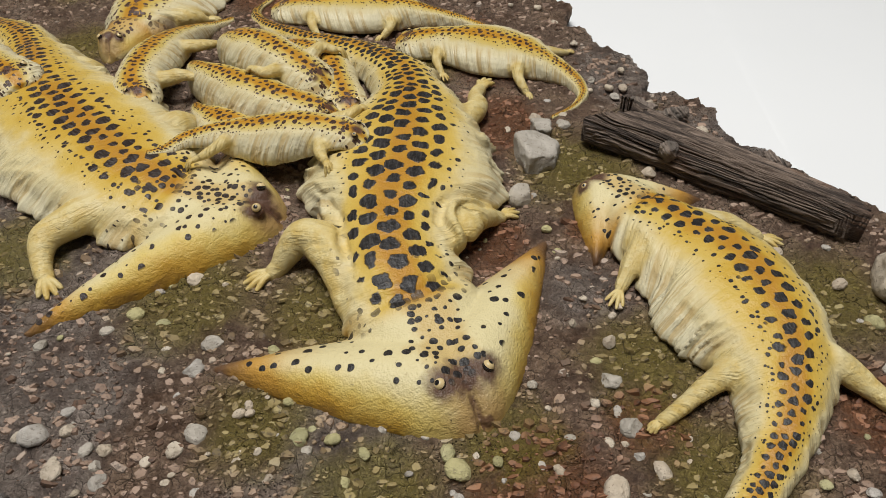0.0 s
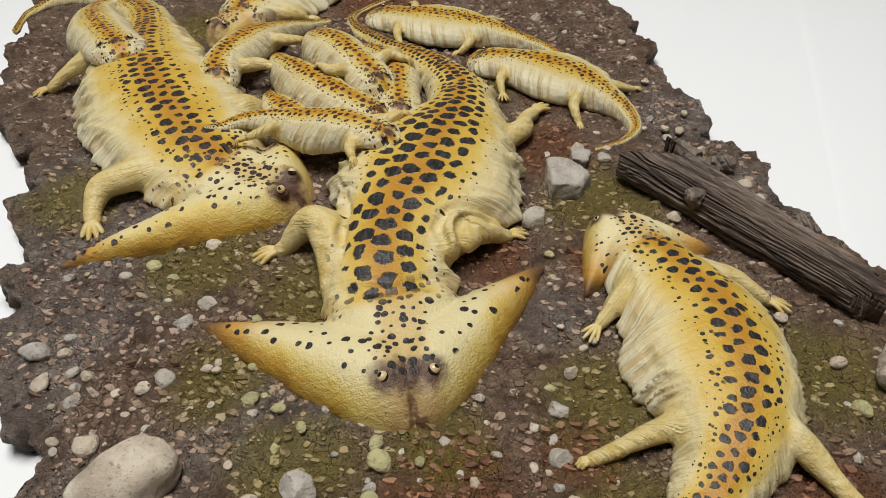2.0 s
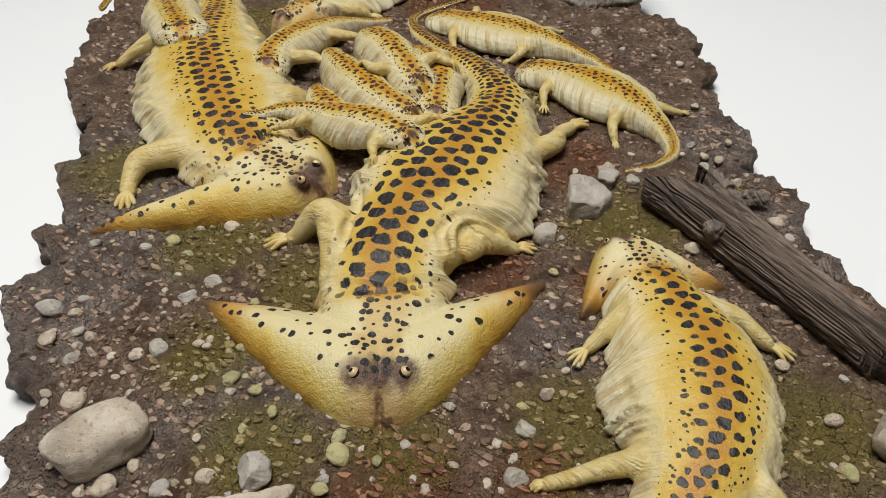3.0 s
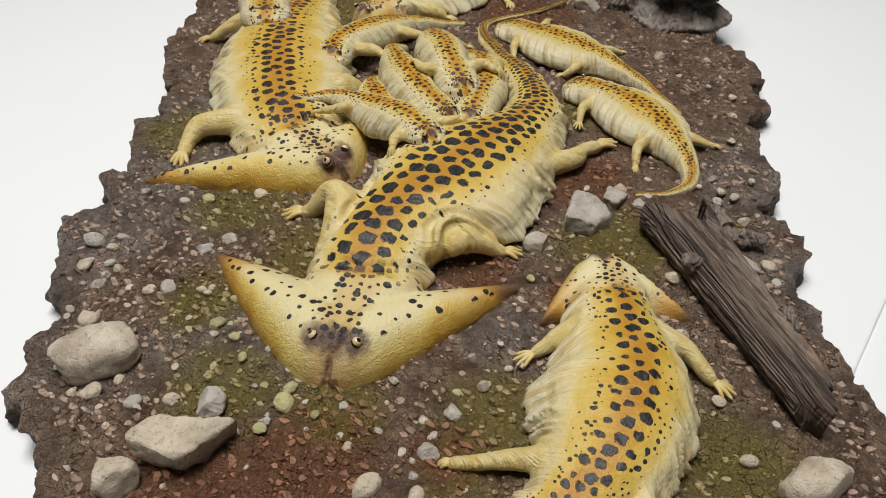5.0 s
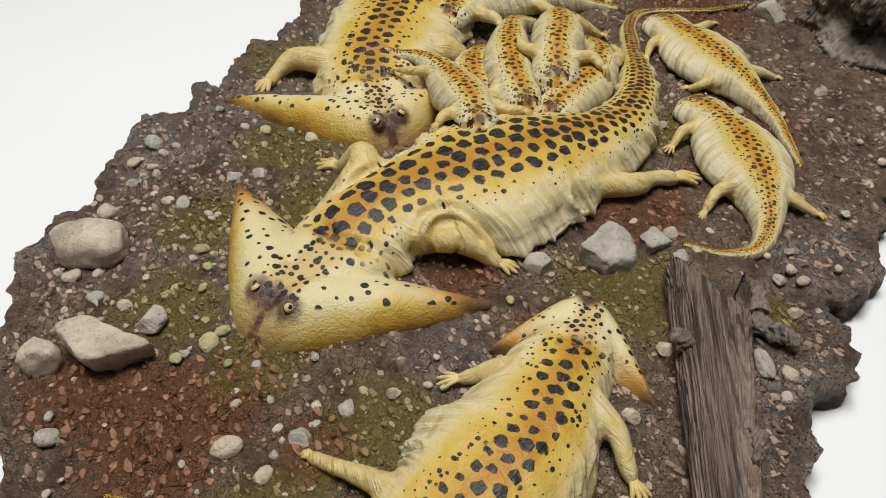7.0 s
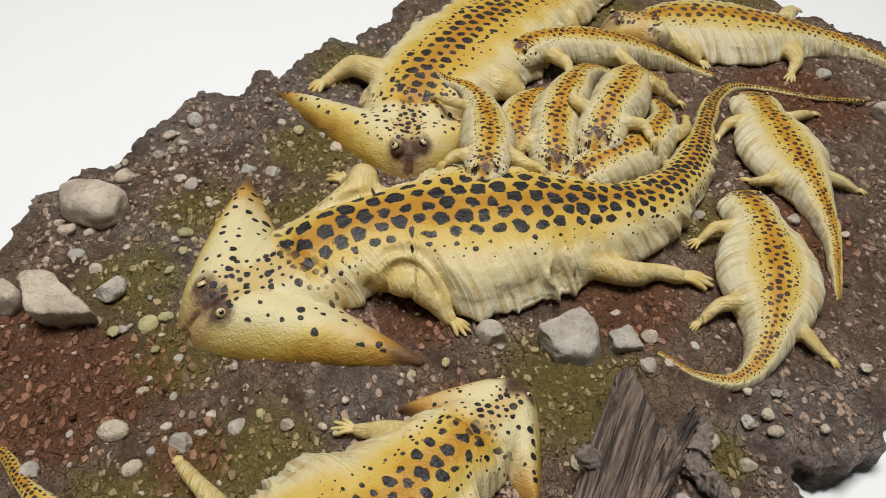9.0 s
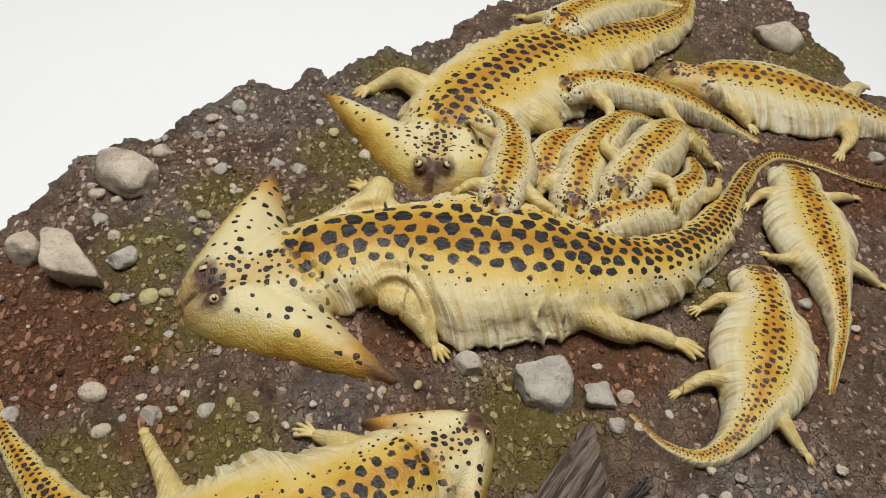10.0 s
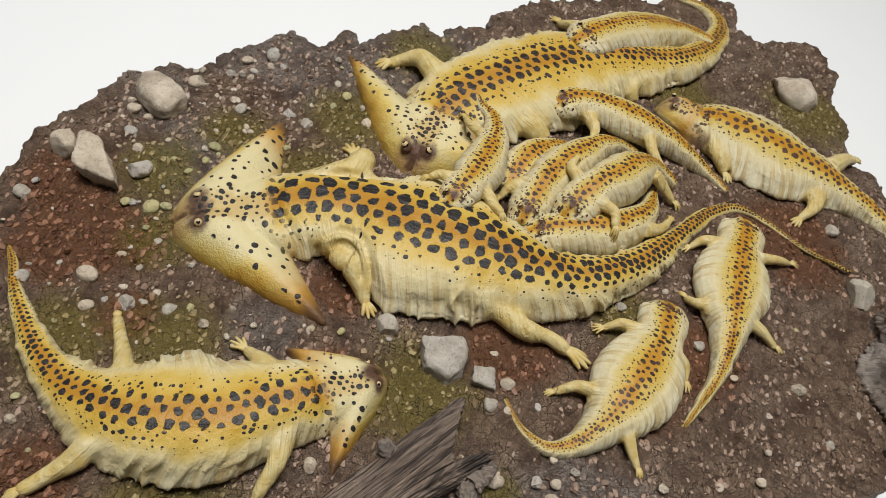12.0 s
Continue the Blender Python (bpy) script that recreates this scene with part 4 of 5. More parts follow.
# young ones
young("young spotted model amphibian draped over two larger ones",
      [(-0.064, 0.572, 0.058, 0.008, 0.010), (-0.074, 0.577, 0.066, 0.015, 0.016), (-0.090, 0.583, 0.070, 0.019, 0.022), (-0.110, 0.590, 0.070, 0.023, 0.032),
       (-0.140, 0.597, 0.068, 0.028, 0.042), (-0.170, 0.602, 0.062, 0.027, 0.042), (-0.205, 0.605, 0.056, 0.020, 0.030), (-0.232, 0.602, 0.052, 0.014, 0.018),
       (-0.252, 0.594, 0.049, 0.010, 0.012), (-0.266, 0.578, 0.047, 0.007, 0.009), (-0.280, 0.566, 0.050, 0.003, 0.005)],
      [([(-0.108, 0.572, 0.056, 0.010), (-0.106, 0.553, 0.056, 0.007), (-0.100, 0.543, 0.053, 0.005)], 0.4, 0.012),
       ([(-0.108, 0.610, 0.052, 0.010), (-0.092, 0.625, 0.050, 0.008), (-0.080, 0.635, 0.052, 0.006)], 0.4, 0.011),
       ([(-0.205, 0.590, 0.048, 0.009), (-0.218, 0.570, 0.046, 0.006), (-0.232, 0.560, 0.043, 0.004)], 0.4, 0.010)],
      [(-0.074, 0.568, 0.066), (-0.072, 0.587, 0.066)])
young("young ochre model amphibian resting its head on the pile",
      [(-0.318, 0.670, 0.040, 0.010, 0.016), (-0.328, 0.683, 0.050, 0.018, 0.026), (-0.340, 0.700, 0.053, 0.022, 0.030), (-0.346, 0.735, 0.056, 0.026, 0.036),
       (-0.347, 0.785, 0.052, 0.029, 0.040), (-0.342, 0.835, 0.042, 0.021, 0.036), (-0.331, 0.880, 0.028, 0.013, 0.028), (-0.315, 0.915, 0.015, 0.007, 0.016), (-0.295, 0.945, 0.008, 0.003, 0.009)],
      [([(-0.325, 0.815, 0.030, 0.011), (-0.296, 0.825, 0.028, 0.008), (-0.285, 0.838, 0.022, 0.006)], 0.4, 0.012),
       ([(-0.326, 0.722, 0.036, 0.012), (-0.300, 0.735, 0.036, 0.009), (-0.285, 0.735, 0.034, 0.006)], 0.4, 0.012)],
      [(-0.338, 0.678, 0.050), (-0.317, 0.684, 0.049)])
young("young spotted model amphibian on top of the curled pile",
      [(-0.120, 0.712, 0.034, 0.010, 0.014), (-0.134, 0.720, 0.048, 0.019, 0.024), (-0.152, 0.731, 0.057, 0.023, 0.032), (-0.176, 0.747, 0.064, 0.027, 0.042),
       (-0.205, 0.771, 0.066, 0.031, 0.050), (-0.235, 0.792, 0.063, 0.029, 0.050), (-0.258, 0.812, 0.052, 0.019, 0.042), (-0.272, 0.835, 0.036, 0.011, 0.030), (-0.268, 0.865, 0.018, 0.006, 0.015)],
      [([(-0.150, 0.755, 0.048, 0.011), (-0.140, 0.772, 0.050, 0.008), (-0.124, 0.776, 0.044, 0.006)], 0.4, 0.011),
       ([(-0.178, 0.722, 0.050, 0.010), (-0.190, 0.708, 0.054, 0.008), (-0.204, 0.712, 0.056, 0.006)], 0.4, 0.010),
       ([(-0.245, 0.825, 0.036, 0.011), (-0.238, 0.845, 0.024, 0.008), (-0.232, 0.860, 0.012, 0.006)], 0.4, 0.012)],
      [(-0.128, 0.728, 0.045), (-0.139, 0.711, 0.045)])
young("young ochre model amphibian curled in the pile",
      [(-0.104, 0.666, 0.024, 0.010, 0.018), (-0.122, 0.669, 0.036, 0.018, 0.030), (-0.142, 0.674, 0.042, 0.022, 0.036), (-0.172, 0.683, 0.048, 0.027, 0.046),
       (-0.208, 0.700, 0.051, 0.030, 0.050), (-0.245, 0.724, 0.050, 0.026, 0.050), (-0.278, 0.750, 0.044, 0.018, 0.044), (-0.300, 0.780, 0.030, 0.010, 0.030), (-0.305, 0.81, 0.015, 0.005, 0.015)],
      [([(-0.165, 0.660, 0.030, 0.011), (-0.155, 0.642, 0.022, 0.008), (-0.145, 0.634, 0.012, 0.006)], 0.4, 0.011)],
      [(-0.118, 0.659, 0.034), (-0.117, 0.679, 0.034)])
young("young cream model amphibian curled at the edge of the pile",
      [(-0.094, 0.674, 0.020, 0.010, 0.018), (-0.100, 0.690, 0.030, 0.018, 0.028), (-0.108, 0.708, 0.035, 0.022, 0.034), (-0.118, 0.735, 0.038, 0.025, 0.040),
       (-0.132, 0.770, 0.041, 0.027, 0.042), (-0.158, 0.803, 0.040, 0.023, 0.042), (-0.192, 0.825, 0.033, 0.015, 0.034), (-0.225, 0.832, 0.022, 0.009, 0.022), (-0.25, 0.838, 0.012, 0.004, 0.012)],
      [([(-0.150, 0.822, 0.026, 0.011), (-0.170, 0.845, 0.018, 0.008), (-0.195, 0.858, 0.010, 0.006)], 0.4, 0.012)],
      [(-0.108, 0.688, 0.029), (-0.090, 0.691, 0.029)])
young("young reddish model amphibian half hidden under the pile",
      [(-0.165, 0.640, 0.014, 0.010, 0.014), (-0.185, 0.645, 0.022, 0.018, 0.022), (-0.215, 0.655, 0.028, 0.024, 0.028), (-0.245, 0.672, 0.028, 0.024, 0.028), (-0.270, 0.695, 0.020, 0.012, 0.02), (-0.285, 0.72, 0.01, 0.005, 0.01)],
      [([(-0.19, 0.635, 0.014, 0.008), (-0.175, 0.622, 0.010, 0.006), (-0.162, 0.618, 0.005, 0.004)], 0.4, 0.010)])
young("young ochre model amphibian with rounded belly and whip tail",
      [(-0.062, 0.860, 0.012, 0.011, 0.014), (-0.048, 0.860, 0.021, 0.022, 0.023), (-0.028, 0.857, 0.026, 0.025, 0.028), (-0.005, 0.852, 0.030, 0.028, 0.032),
       (0.028, 0.843, 0.034, 0.040, 0.036), (0.062, 0.830, 0.036, 0.046, 0.038), (0.098, 0.813, 0.034, 0.038, 0.036), (0.126, 0.796, 0.027, 0.022, 0.030),
       (0.148, 0.778, 0.019, 0.014, 0.022), (0.163, 0.758, 0.013, 0.009, 0.016), (0.166, 0.736, 0.010, 0.006, 0.012), (0.152, 0.712, 0.008, 0.004, 0.009), (0.126, 0.692, 0.006, 0.0018, 0.006)],
      [([(-0.002, 0.832, 0.018, 0.010), (-0.006, 0.806, 0.015, 0.0075), (0.000, 0.790, 0.005, 0.005)], 0.42, 0.013),
       ([(0.015, 0.868, 0.018, 0.010), (0.022, 0.884, 0.012, 0.0075), (0.036, 0.888, 0.005, 0.005)], 0.42, 0.012),
       ([(0.095, 0.790, 0.018, 0.011), (0.092, 0.764, 0.014, 0.008), (0.101, 0.744, 0.005, 0.0055)], 0.3, 0.010),
       ([(0.112, 0.818, 0.018, 0.011), (0.136, 0.826, 0.013, 0.008), (0.156, 0.838, 0.005, 0.0055)], 0.3, 0.010)],
      [(-0.046, 0.848, 0.020), (-0.044, 0.872, 0.020)])
young("young ochre model amphibian lying straight with thin tail on mud",
      [(-0.243, 0.966, 0.012, 0.011, 0.014), (-0.226, 0.964, 0.021, 0.022, 0.023), (-0.205, 0.959, 0.026, 0.026, 0.028), (-0.180, 0.954, 0.030, 0.030, 0.032),
       (-0.148, 0.948, 0.034, 0.042, 0.036), (-0.110, 0.942, 0.036, 0.046, 0.038), (-0.072, 0.938, 0.034, 0.034, 0.036), (-0.040, 0.937, 0.029, 0.021, 0.032),
       (-0.010, 0.933, 0.022, 0.014, 0.025), (0.022, 0.925, 0.015, 0.009, 0.018), (0.058, 0.908, 0.010, 0.006, 0.012), (0.096, 0.888, 0.007, 0.002, 0.007)],
      [([(-0.180, 0.930, 0.018, 0.010), (-0.176, 0.905, 0.015, 0.0075), (-0.168, 0.892, 0.005, 0.005)], 0.42, 0.013),
       ([(-0.172, 0.978, 0.018, 0.010), (-0.182, 1.005, 0.014, 0.0075), (-0.192, 1.028, 0.005, 0.005)], 0.42, 0.013),
       ([(-0.072, 0.915, 0.018, 0.011), (-0.070, 0.898, 0.014, 0.008), (-0.080, 0.888, 0.005, 0.0055)], 0.3, 0.010),
       ([(-0.068, 0.955, 0.018, 0.011), (-0.058, 0.980, 0.013, 0.008), (-0.050, 0.998, 0.005, 0.0055)], 0.3, 0.010)],
      [(-0.226, 0.952, 0.020), (-0.222, 0.976, 0.020)])
young("young yellow model amphibian lying over a larger one's tail",
      [(-0.455, 0.680, 0.058, 0.014, 0.014), (-0.470, 0.694, 0.068, 0.026, 0.028), (-0.490, 0.710, 0.070, 0.030, 0.036), (-0.518, 0.732, 0.067, 0.036, 0.048),
       (-0.556, 0.766, 0.061, 0.042, 0.058), (-0.594, 0.806, 0.051, 0.036, 0.052), (-0.624, 0.850, 0.038, 0.024, 0.038), (-0.638, 0.89, 0.028, 0.014, 0.028), (-0.62, 0.915, 0.03, 0.006, 0.010)],
      [([(-0.520, 0.705, 0.040, 0.014), (-0.545, 0.680, 0.024, 0.011), (-0.566, 0.660, 0.006, 0.008)], 0.42, 0.018)],
      [(-0.485, 0.682, 0.066), (-0.460, 0.706, 0.066)], 0.0036)


# ---- wood ----
def split_log():
    """A weathered log: one end torn into a long and a short prong, the other splintered; knots, deep wavy grain."""
    a, d = np.array((0.150, 0.643)), np.array((0.812, -0.583))
    side = np.array((0.583, 0.812))
    rows, n = 110, 360
    ang = (np.arange(n) + 0.5) * 2 * math.pi / n
    c, sn = np.cos(ang), np.sin(ang)
    wide = (1 + c) / 2
    torn = np.interp(wide, (0, 0.06, 0.2, 0.62, 0.70, 0.86, 1.0), (0.010, 0.0, 0.012, 0.054, 0.056, 0.013, 0.034)) + 0.0016 * vnoise(np.stack([wide * 28, sn, 0 * c], axis=1))
    broken = np.interp(wide, (0, 0.4, 0.6, 1.0), (0.262, 0.282, 0.262, 0.246)) + 0.006 * vnoise(np.stack([wide * 24, sn, 0 * c + 8], axis=1))
    V, A, axis = [], [], []
    for k in range(rows + 1):
        u = k / rows
        l = (1 - u) * torn + u * broken
        w = 0.076 - 0.036 * l / 0.27
        h = 0.024 - 0.006 * u
        v = w * (0.5 + 0.5 * np.sign(c) * np.abs(c) ** 0.85)
        z = 0.018 + h * np.sign(sn) * np.abs(sn) ** 0.75 - 0.010 * np.clip(wide - 0.6, 0, 1) * (1 - u)
        mid = a + d * l[:, None] + side * (w / 2)[:, None]
        V.append(np.c_[a + d * l[:, None] + side * v[:, None], z])
        axis.append(np.c_[mid, 0 * z + 0.016])
        A.append(np.c_[l, v + 0.03 * sn, 0 * l])
    V, A, axis = np.vstack(V), np.vstack(A), np.vstack(axis)
    co, si = np.tile(c, rows + 1), np.tile(sn, rows + 1)
    wav = 1.3 * fbm(np.stack([A[:, 0] * 26, co * 2, si * 2], axis=1), 2)
    g = 1 - np.abs(vnoise(np.stack([A[:, 0] * 9 + 3, co * 9 + wav, si * 9 + wav], axis=1)))
    g2 = 1 - np.abs(vnoise(np.stack([A[:, 0] * 14, co * 26 + wav * 2.4, si * 26 + wav * 2.4], axis=1)))
    lump = fbm(np.stack([A[:, 0] * 14, co * 1.5, si * 1.5], axis=1), 3)
    V = axis + (V - axis) * (1 + 0.12 * lump - 0.20 * np.clip(g - 0.70, 0, 1) ** 1.3 * 2 - 0.20 * np.clip(g2 - 0.62, 0, 1))[:, None]
    faces = []
    for k in range(rows):
        for j in range(n):
            p, q = k * n + j, k * n + (j + 1) % n
            faces.append((p, q, q + n, p + n))
    for j in range(n // 2 - 1):
        for base in (0, rows * n):
            quad = (base + j, base + j + 1, base + n - 2 - j, base + n - 1 - j)
            faces.append(quad if base else quad[::-1])
    me = mesh_from("log", V, faces)
    give(me, "grain", np.c_[A[:, :2], 0 * A[:, 2]])
    smooth_shade(me)
    me.materials.append(WOOD)
    log = tagged(new("log", me), "weathered dark brown split log with torn forked end, lying on mud", "log")

    def stub(x, y, z, r, length, aim, tilt, label):
        vv, ff = [], []
        dirn = np.array([math.cos(aim) * math.cos(tilt), math.sin(aim) * math.cos(tilt), math.sin(tilt)])
        base = np.array([x, y, z])
        tube(vv, ff, [(*(base - dirn * r), r * 1.5), (*(base + dirn * length * 0.3), r * 1.05), (*(base + dirn * length * 0.8), r * 0.85), (*(base + dirn * length), r * 0.6)], 16, 6)
        m2 = skinned(vv, ff, 0.0013, 1)
        p = coords(m2)
        ring = np.abs(vnoise(p * 260))
        put_coords(m2, p + normals(m2) * (fbm(p * 110, 3) * 0.005 - 0.002 * (1 - ring) ** 3)[:, None])
        p = coords(m2)
        give(m2, "grain", np.stack([p @ dirn, p[:, 0] + p[:, 2], 0 * p[:, 0] + 0.35], axis=1))
        smooth_shade(m2)
        m2.materials.append(WOOD)
        ob = new("knot", m2)
        ob.parent = log
        ob["label"] = label

    stub(0.232, 0.590, 0.030, 0.0080, 0.013, 4.0, 0.75, "grey broken branch knot")
    stub(0.325, 0.572, 0.030, 0.0070, 0.020, -0.75, 0.12, "grey broken branch knot")
    stub(0.240, 0.674, 0.012, 0.0085, 0.034, 0.35, 0.10, "grey root stub")
    stub(0.226, 0.680, 0.020, 0.0080, 0.022, 2.5, 0.35, "curled grey root stub")


split_log()


def root_stump():
    vv, ff = [], []
    base = np.array([-0.043, 1.182, 0.0])

    def boss(x, y, low, high, r, top=0.55):
        mid = (low + high) / 2
        tube(vv, ff, [(*(base + (x, y, low)), r * 0.75), (*(base + (x, y, mid)), r), (*(base + (x * 0.8, y * 0.8, high)), r * top)], 20, 6)

    # a flaring fluted shelf at the foot
    rings = []
    for r, z in ((0.046, -0.004), (0.074, -0.004), (0.080, 0.004), (0.078, 0.010), (0.066, 0.022), (0.052, 0.032), (0.040, 0.036)):
        ring = []
        for k in range(72):
            a = k * math.pi / 36
            out = r * (1 + 0.06 * math.sin(a * 3 + 1.0) + 0.035 * math.sin(a * 7))
            ring.append((base[0] + out * math.cos(a), base[1] + out * math.sin(a) * 0.95, z + (0.004 * math.sin(a * 5) if z > 0 else 0)))
        rings.append(ring)
    loft(vv, ff, rings)
    boss(0.0, 0.006, -0.005, 0.20, 0.038)
    # folds that overhang the hollow above the shelf
    for k in range(9):
        a = -2.9 + k * 0.42
        r = 0.052 + 0.006 * math.sin(k * 2.3)
        z = 0.060 + 0.010 * math.sin(k * 1.7)
        tube(vv, ff, [(*(base + (0.02 * math.cos(a), 0.02 * math.sin(a), z + 0.075)), 0.020), (*(base + (r * math.cos(a), r * math.sin(a), z + 0.025)), 0.019),
                      (*(base + (r * 1.12 * math.cos(a + 0.2), r * 1.12 * math.sin(a + 0.2), z)), 0.010)], 14, 6)
    # a darker buttress and lesser roots
    tube(vv, ff, [(*(base + (-0.01, 0.0, 0.13)), 0.036), (*(base + (-0.045, -0.010, 0.075)), 0.036), (*(base + (-0.070, -0.022, 0.030)), 0.030), (*(base + (-0.088, -0.030, -0.004)), 0.018)], 18, 8)
    boss(-0.085, 0.020, -0.004, 0.09, 0.034)
    boss(0.030, 0.010, 0.10, 0.17, 0.036)
    me = skinned(vv, ff, 0.0024, 1)
    p = coords(me)
    swirl = np.arctan2(p[:, 1] - base[1], p[:, 0] - base[0])
    pleat = 1 - np.abs(vnoise(np.stack([np.cos(swirl) * 30, np.sin(swirl) * 30, p[:, 2] * 8], axis=1)))
    layer = fbm(np.stack([p[:, 0] * 22, p[:, 1] * 22, p[:, 2] * 85], axis=1), 3)
    put_coords(me, p + normals(me) * (0.009 * layer - 0.008 * pleat ** 3 + fbm(p * 120, 2) * 0.004)[:, None])
    p = coords(me)
    give(me, "grain", np.stack([p[:, 2], swirl * 0.06, 0.10 + 0.65 * step(0.055, 0.030, p[:, 2]) * step(-0.115, -0.085, p[:, 0])], axis=1))
    smooth_shade(me)
    me.materials.append(WOOD_GREY)
    tagged(new("driftwood_stump", me), "gnarled grey-brown driftwood stump with flaring folds", "stump")


root_stump()


# ---- stones ----
def rock_mesh(seed, cuts, rough, boxy=0.0, taper=0.0):
    """A stone of radius 1: a ball cut by flat facets and worn."""
    bm = bmesh.new()
    bmesh.ops.create_icosphere(bm, subdivisions=4, radius=1.0)
    me = bpy.data.meshes.new("stone")
    bm.to_mesh(me)
    bm.free()
    p = coords(me)
    rng = np.random.RandomState(seed)
    cube = p / np.abs(p).max(axis=1)[:, None]
    p = p * (1 - boxy) + cube * boxy * 0.82
    p[:, 1:] *= (1 - taper * p[:, :1])
    for k in range(cuts):
        n = rng.normal(size=3)
        n /= np.linalg.norm(n)
        lim = rng.uniform(0.55, 0.85)
        over = np.clip(p @ n - lim, 0, None)
        p = p - n * (over * 0.93)[:, None]
    p = p * (1 + rough * fbm(p * 1.7 + seed, 3) + rough * 0.25 * fbm(p * 6 + seed, 2))[:, None]
    put_coords(me, p)
    smooth_shade(me)
    if cuts > 3:
        me.set_sharp_from_angle(angle=0.42)
    return me


def stone(x, y, z, sx, sy, sz, turn, seed, cuts, mat, label, boxy=0.0, taper=0.0, tilt=0.0, name="stone"):
    me = rock_mesh(seed, cuts, 0.2, boxy, taper)
    put_coords(me, coords(me) * (sx, sy, sz))
    me.materials.append(mat)
    ob = tagged(new(name, me), label, "stone", "stones on the slab")
    ob.matrix_world = pose(x, y, z, 0, 0, turn) @ pose(0, 0, 0, tilt, 0, 0)
    return ob


def hewn(corners, wear, mat, label, seed):
    """An angular stone: the hull of its corners, its edges worn and its faces pitted."""
    bm = bmesh.new()
    for c in corners:
        bm.verts.new(c)
    bmesh.ops.convex_hull(bm, input=bm.verts)
    bmesh.ops.delete(bm, geom=[v for v in bm.verts if not v.link_faces], context="VERTS")
    bmesh.ops.dissolve_limit(bm, angle_limit=0.12, verts=bm.verts, edges=bm.edges)
    bmesh.ops.bevel(bm, geom=list(bm.edges), offset=wear, segments=3, profile=0.6, affect="EDGES", clamp_overlap=True)
    bmesh.ops.triangulate(bm, faces=bm.faces)
    for _ in range(6):
        longest = [e for e in bm.edges if e.calc_length() > 0.0035]
        if not longest or len(bm.verts) > 9000:
            break
        bmesh.ops.subdivide_edges(bm, edges=longest, cuts=1)
        bmesh.ops.triangulate(bm, faces=[f for f in bm.faces if len(f.verts) > 3])
    bmesh.ops.smooth_vert(bm, verts=bm.verts, factor=0.5, use_axis_x=True, use_axis_y=True, use_axis_z=True)
    me = bpy.data.meshes.new("stone")
    bm.normal_update()
    bm.to_mesh(me)
    bm.free()
    p = coords(me)
    put_coords(me, p + normals(me) * (fbm(p * 60 + seed, 3) * 0.0042 + fbm(p * 240 + seed, 2) * 0.0016)[:, None])
    smooth_shade(me)
    me.materials.append(mat)
    return tagged(new("stone", me), label, "stone", "stones on the slab")


stone(-0.134, 0.186, 0.010, 0.042, 0.026, 0.023, 56, 3, 2, STONE_PALE, "large smooth pale rounded stone on brown mud", 0.12, -0.12)
hewn([(-0.026, 0.146, 0.034), (-0.024, 0.170, 0.035), (0.025, 0.216, 0.024), (0.021, 0.161, 0.029), (-0.014, 0.150, -0.004), (-0.022, 0.180, -0.004),
      (0.018, 0.212, -0.002), (0.014, 0.166, -0.004)], 0.0035, STONE_PALE, "large pitted cream wedge-shaped stone on rusty mud", 9)
stone(-0.016, 0.128, 0.008, 0.018, 0.016, 0.017, 40, 12, 3, STONE_PALE, "small reddish-grey stone leaning against a larger one", 0.4)
hewn([(0.093, 0.588, 0.026), (0.083, 0.633, 0.026), (0.093, 0.640, 0.024), (0.117, 0.639, 0.019), (0.129, 0.625, 0.017), (0.121, 0.600, 0.021), (0.093, 0.587, -0.005), (0.08, 0.636, -0.005), (0.092, 0.643, -0.005), (0.118, 0.642, -0.005), (0.132, 0.627, -0.005), (0.124, 0.599, -0.005)], 0.0055, STONE_GREY,
     "large flat-topped grey angular stone", 21)
hewn([(0.106, 0.651, 0.017), (0.101, 0.673, 0.016), (0.124, 0.681, 0.012), (0.123, 0.652, 0.014), (0.106, 0.651, -0.004), (0.101, 0.673, -0.004), (0.124, 0.681, -0.004), (0.123, 0.652, -0.004)], 0.003, STONE_GREY, "flat grey angular stone", 33)
stone(0.085, 0.550, 0.005, 0.014, 0.012, 0.012, 40, 17, 3, STONE_GREY, "smooth grey pebble beside a foreleg")
stone(-0.579, 1.061, 0.008, 0.045, 0.032, 0.026, 52, 41, 3, STONE_PALE, "large grey rounded stone near the slab's rim")
stone(0.397, 0.437, 0.010, 0.030, 0.022, 0.022, 60, 52, 2, STONE_PALE, "smooth pinkish-grey rounded stone near the log")
stone(0.268, 0.652, 0.004, 0.016, 0.008, 0.008, -30, 71, 3, STONE_GREY, "flat sliver of grey stone beside the log", 0.2)
stone(-0.175, 1.125, 0.008, 0.022, 0.018, 0.017, 20, 61, 4, STONE_GREY, "rounded grey stone beside the stump")

KINDS = []
for k in range(9):
    me = rock_mesh(100 + k, 1 + k % 4, 0.16)
    put_coords(me, coords(me) * (1.0, 0.72 + 0.06 * (k % 4), 0.62))
    me.materials.append((STONE_PALE, STONE_GREY, STONE_LIME)[(0, 1, 0, 1, 0, 1, 0, 2, 2)[k]])
    KINDS.append(me)
PEBBLE_LABELS = ("smooth pale pinkish pebble pressed into mud", "grey pebble pressed into mud", "yellowish mossy pebble pressed into mud")


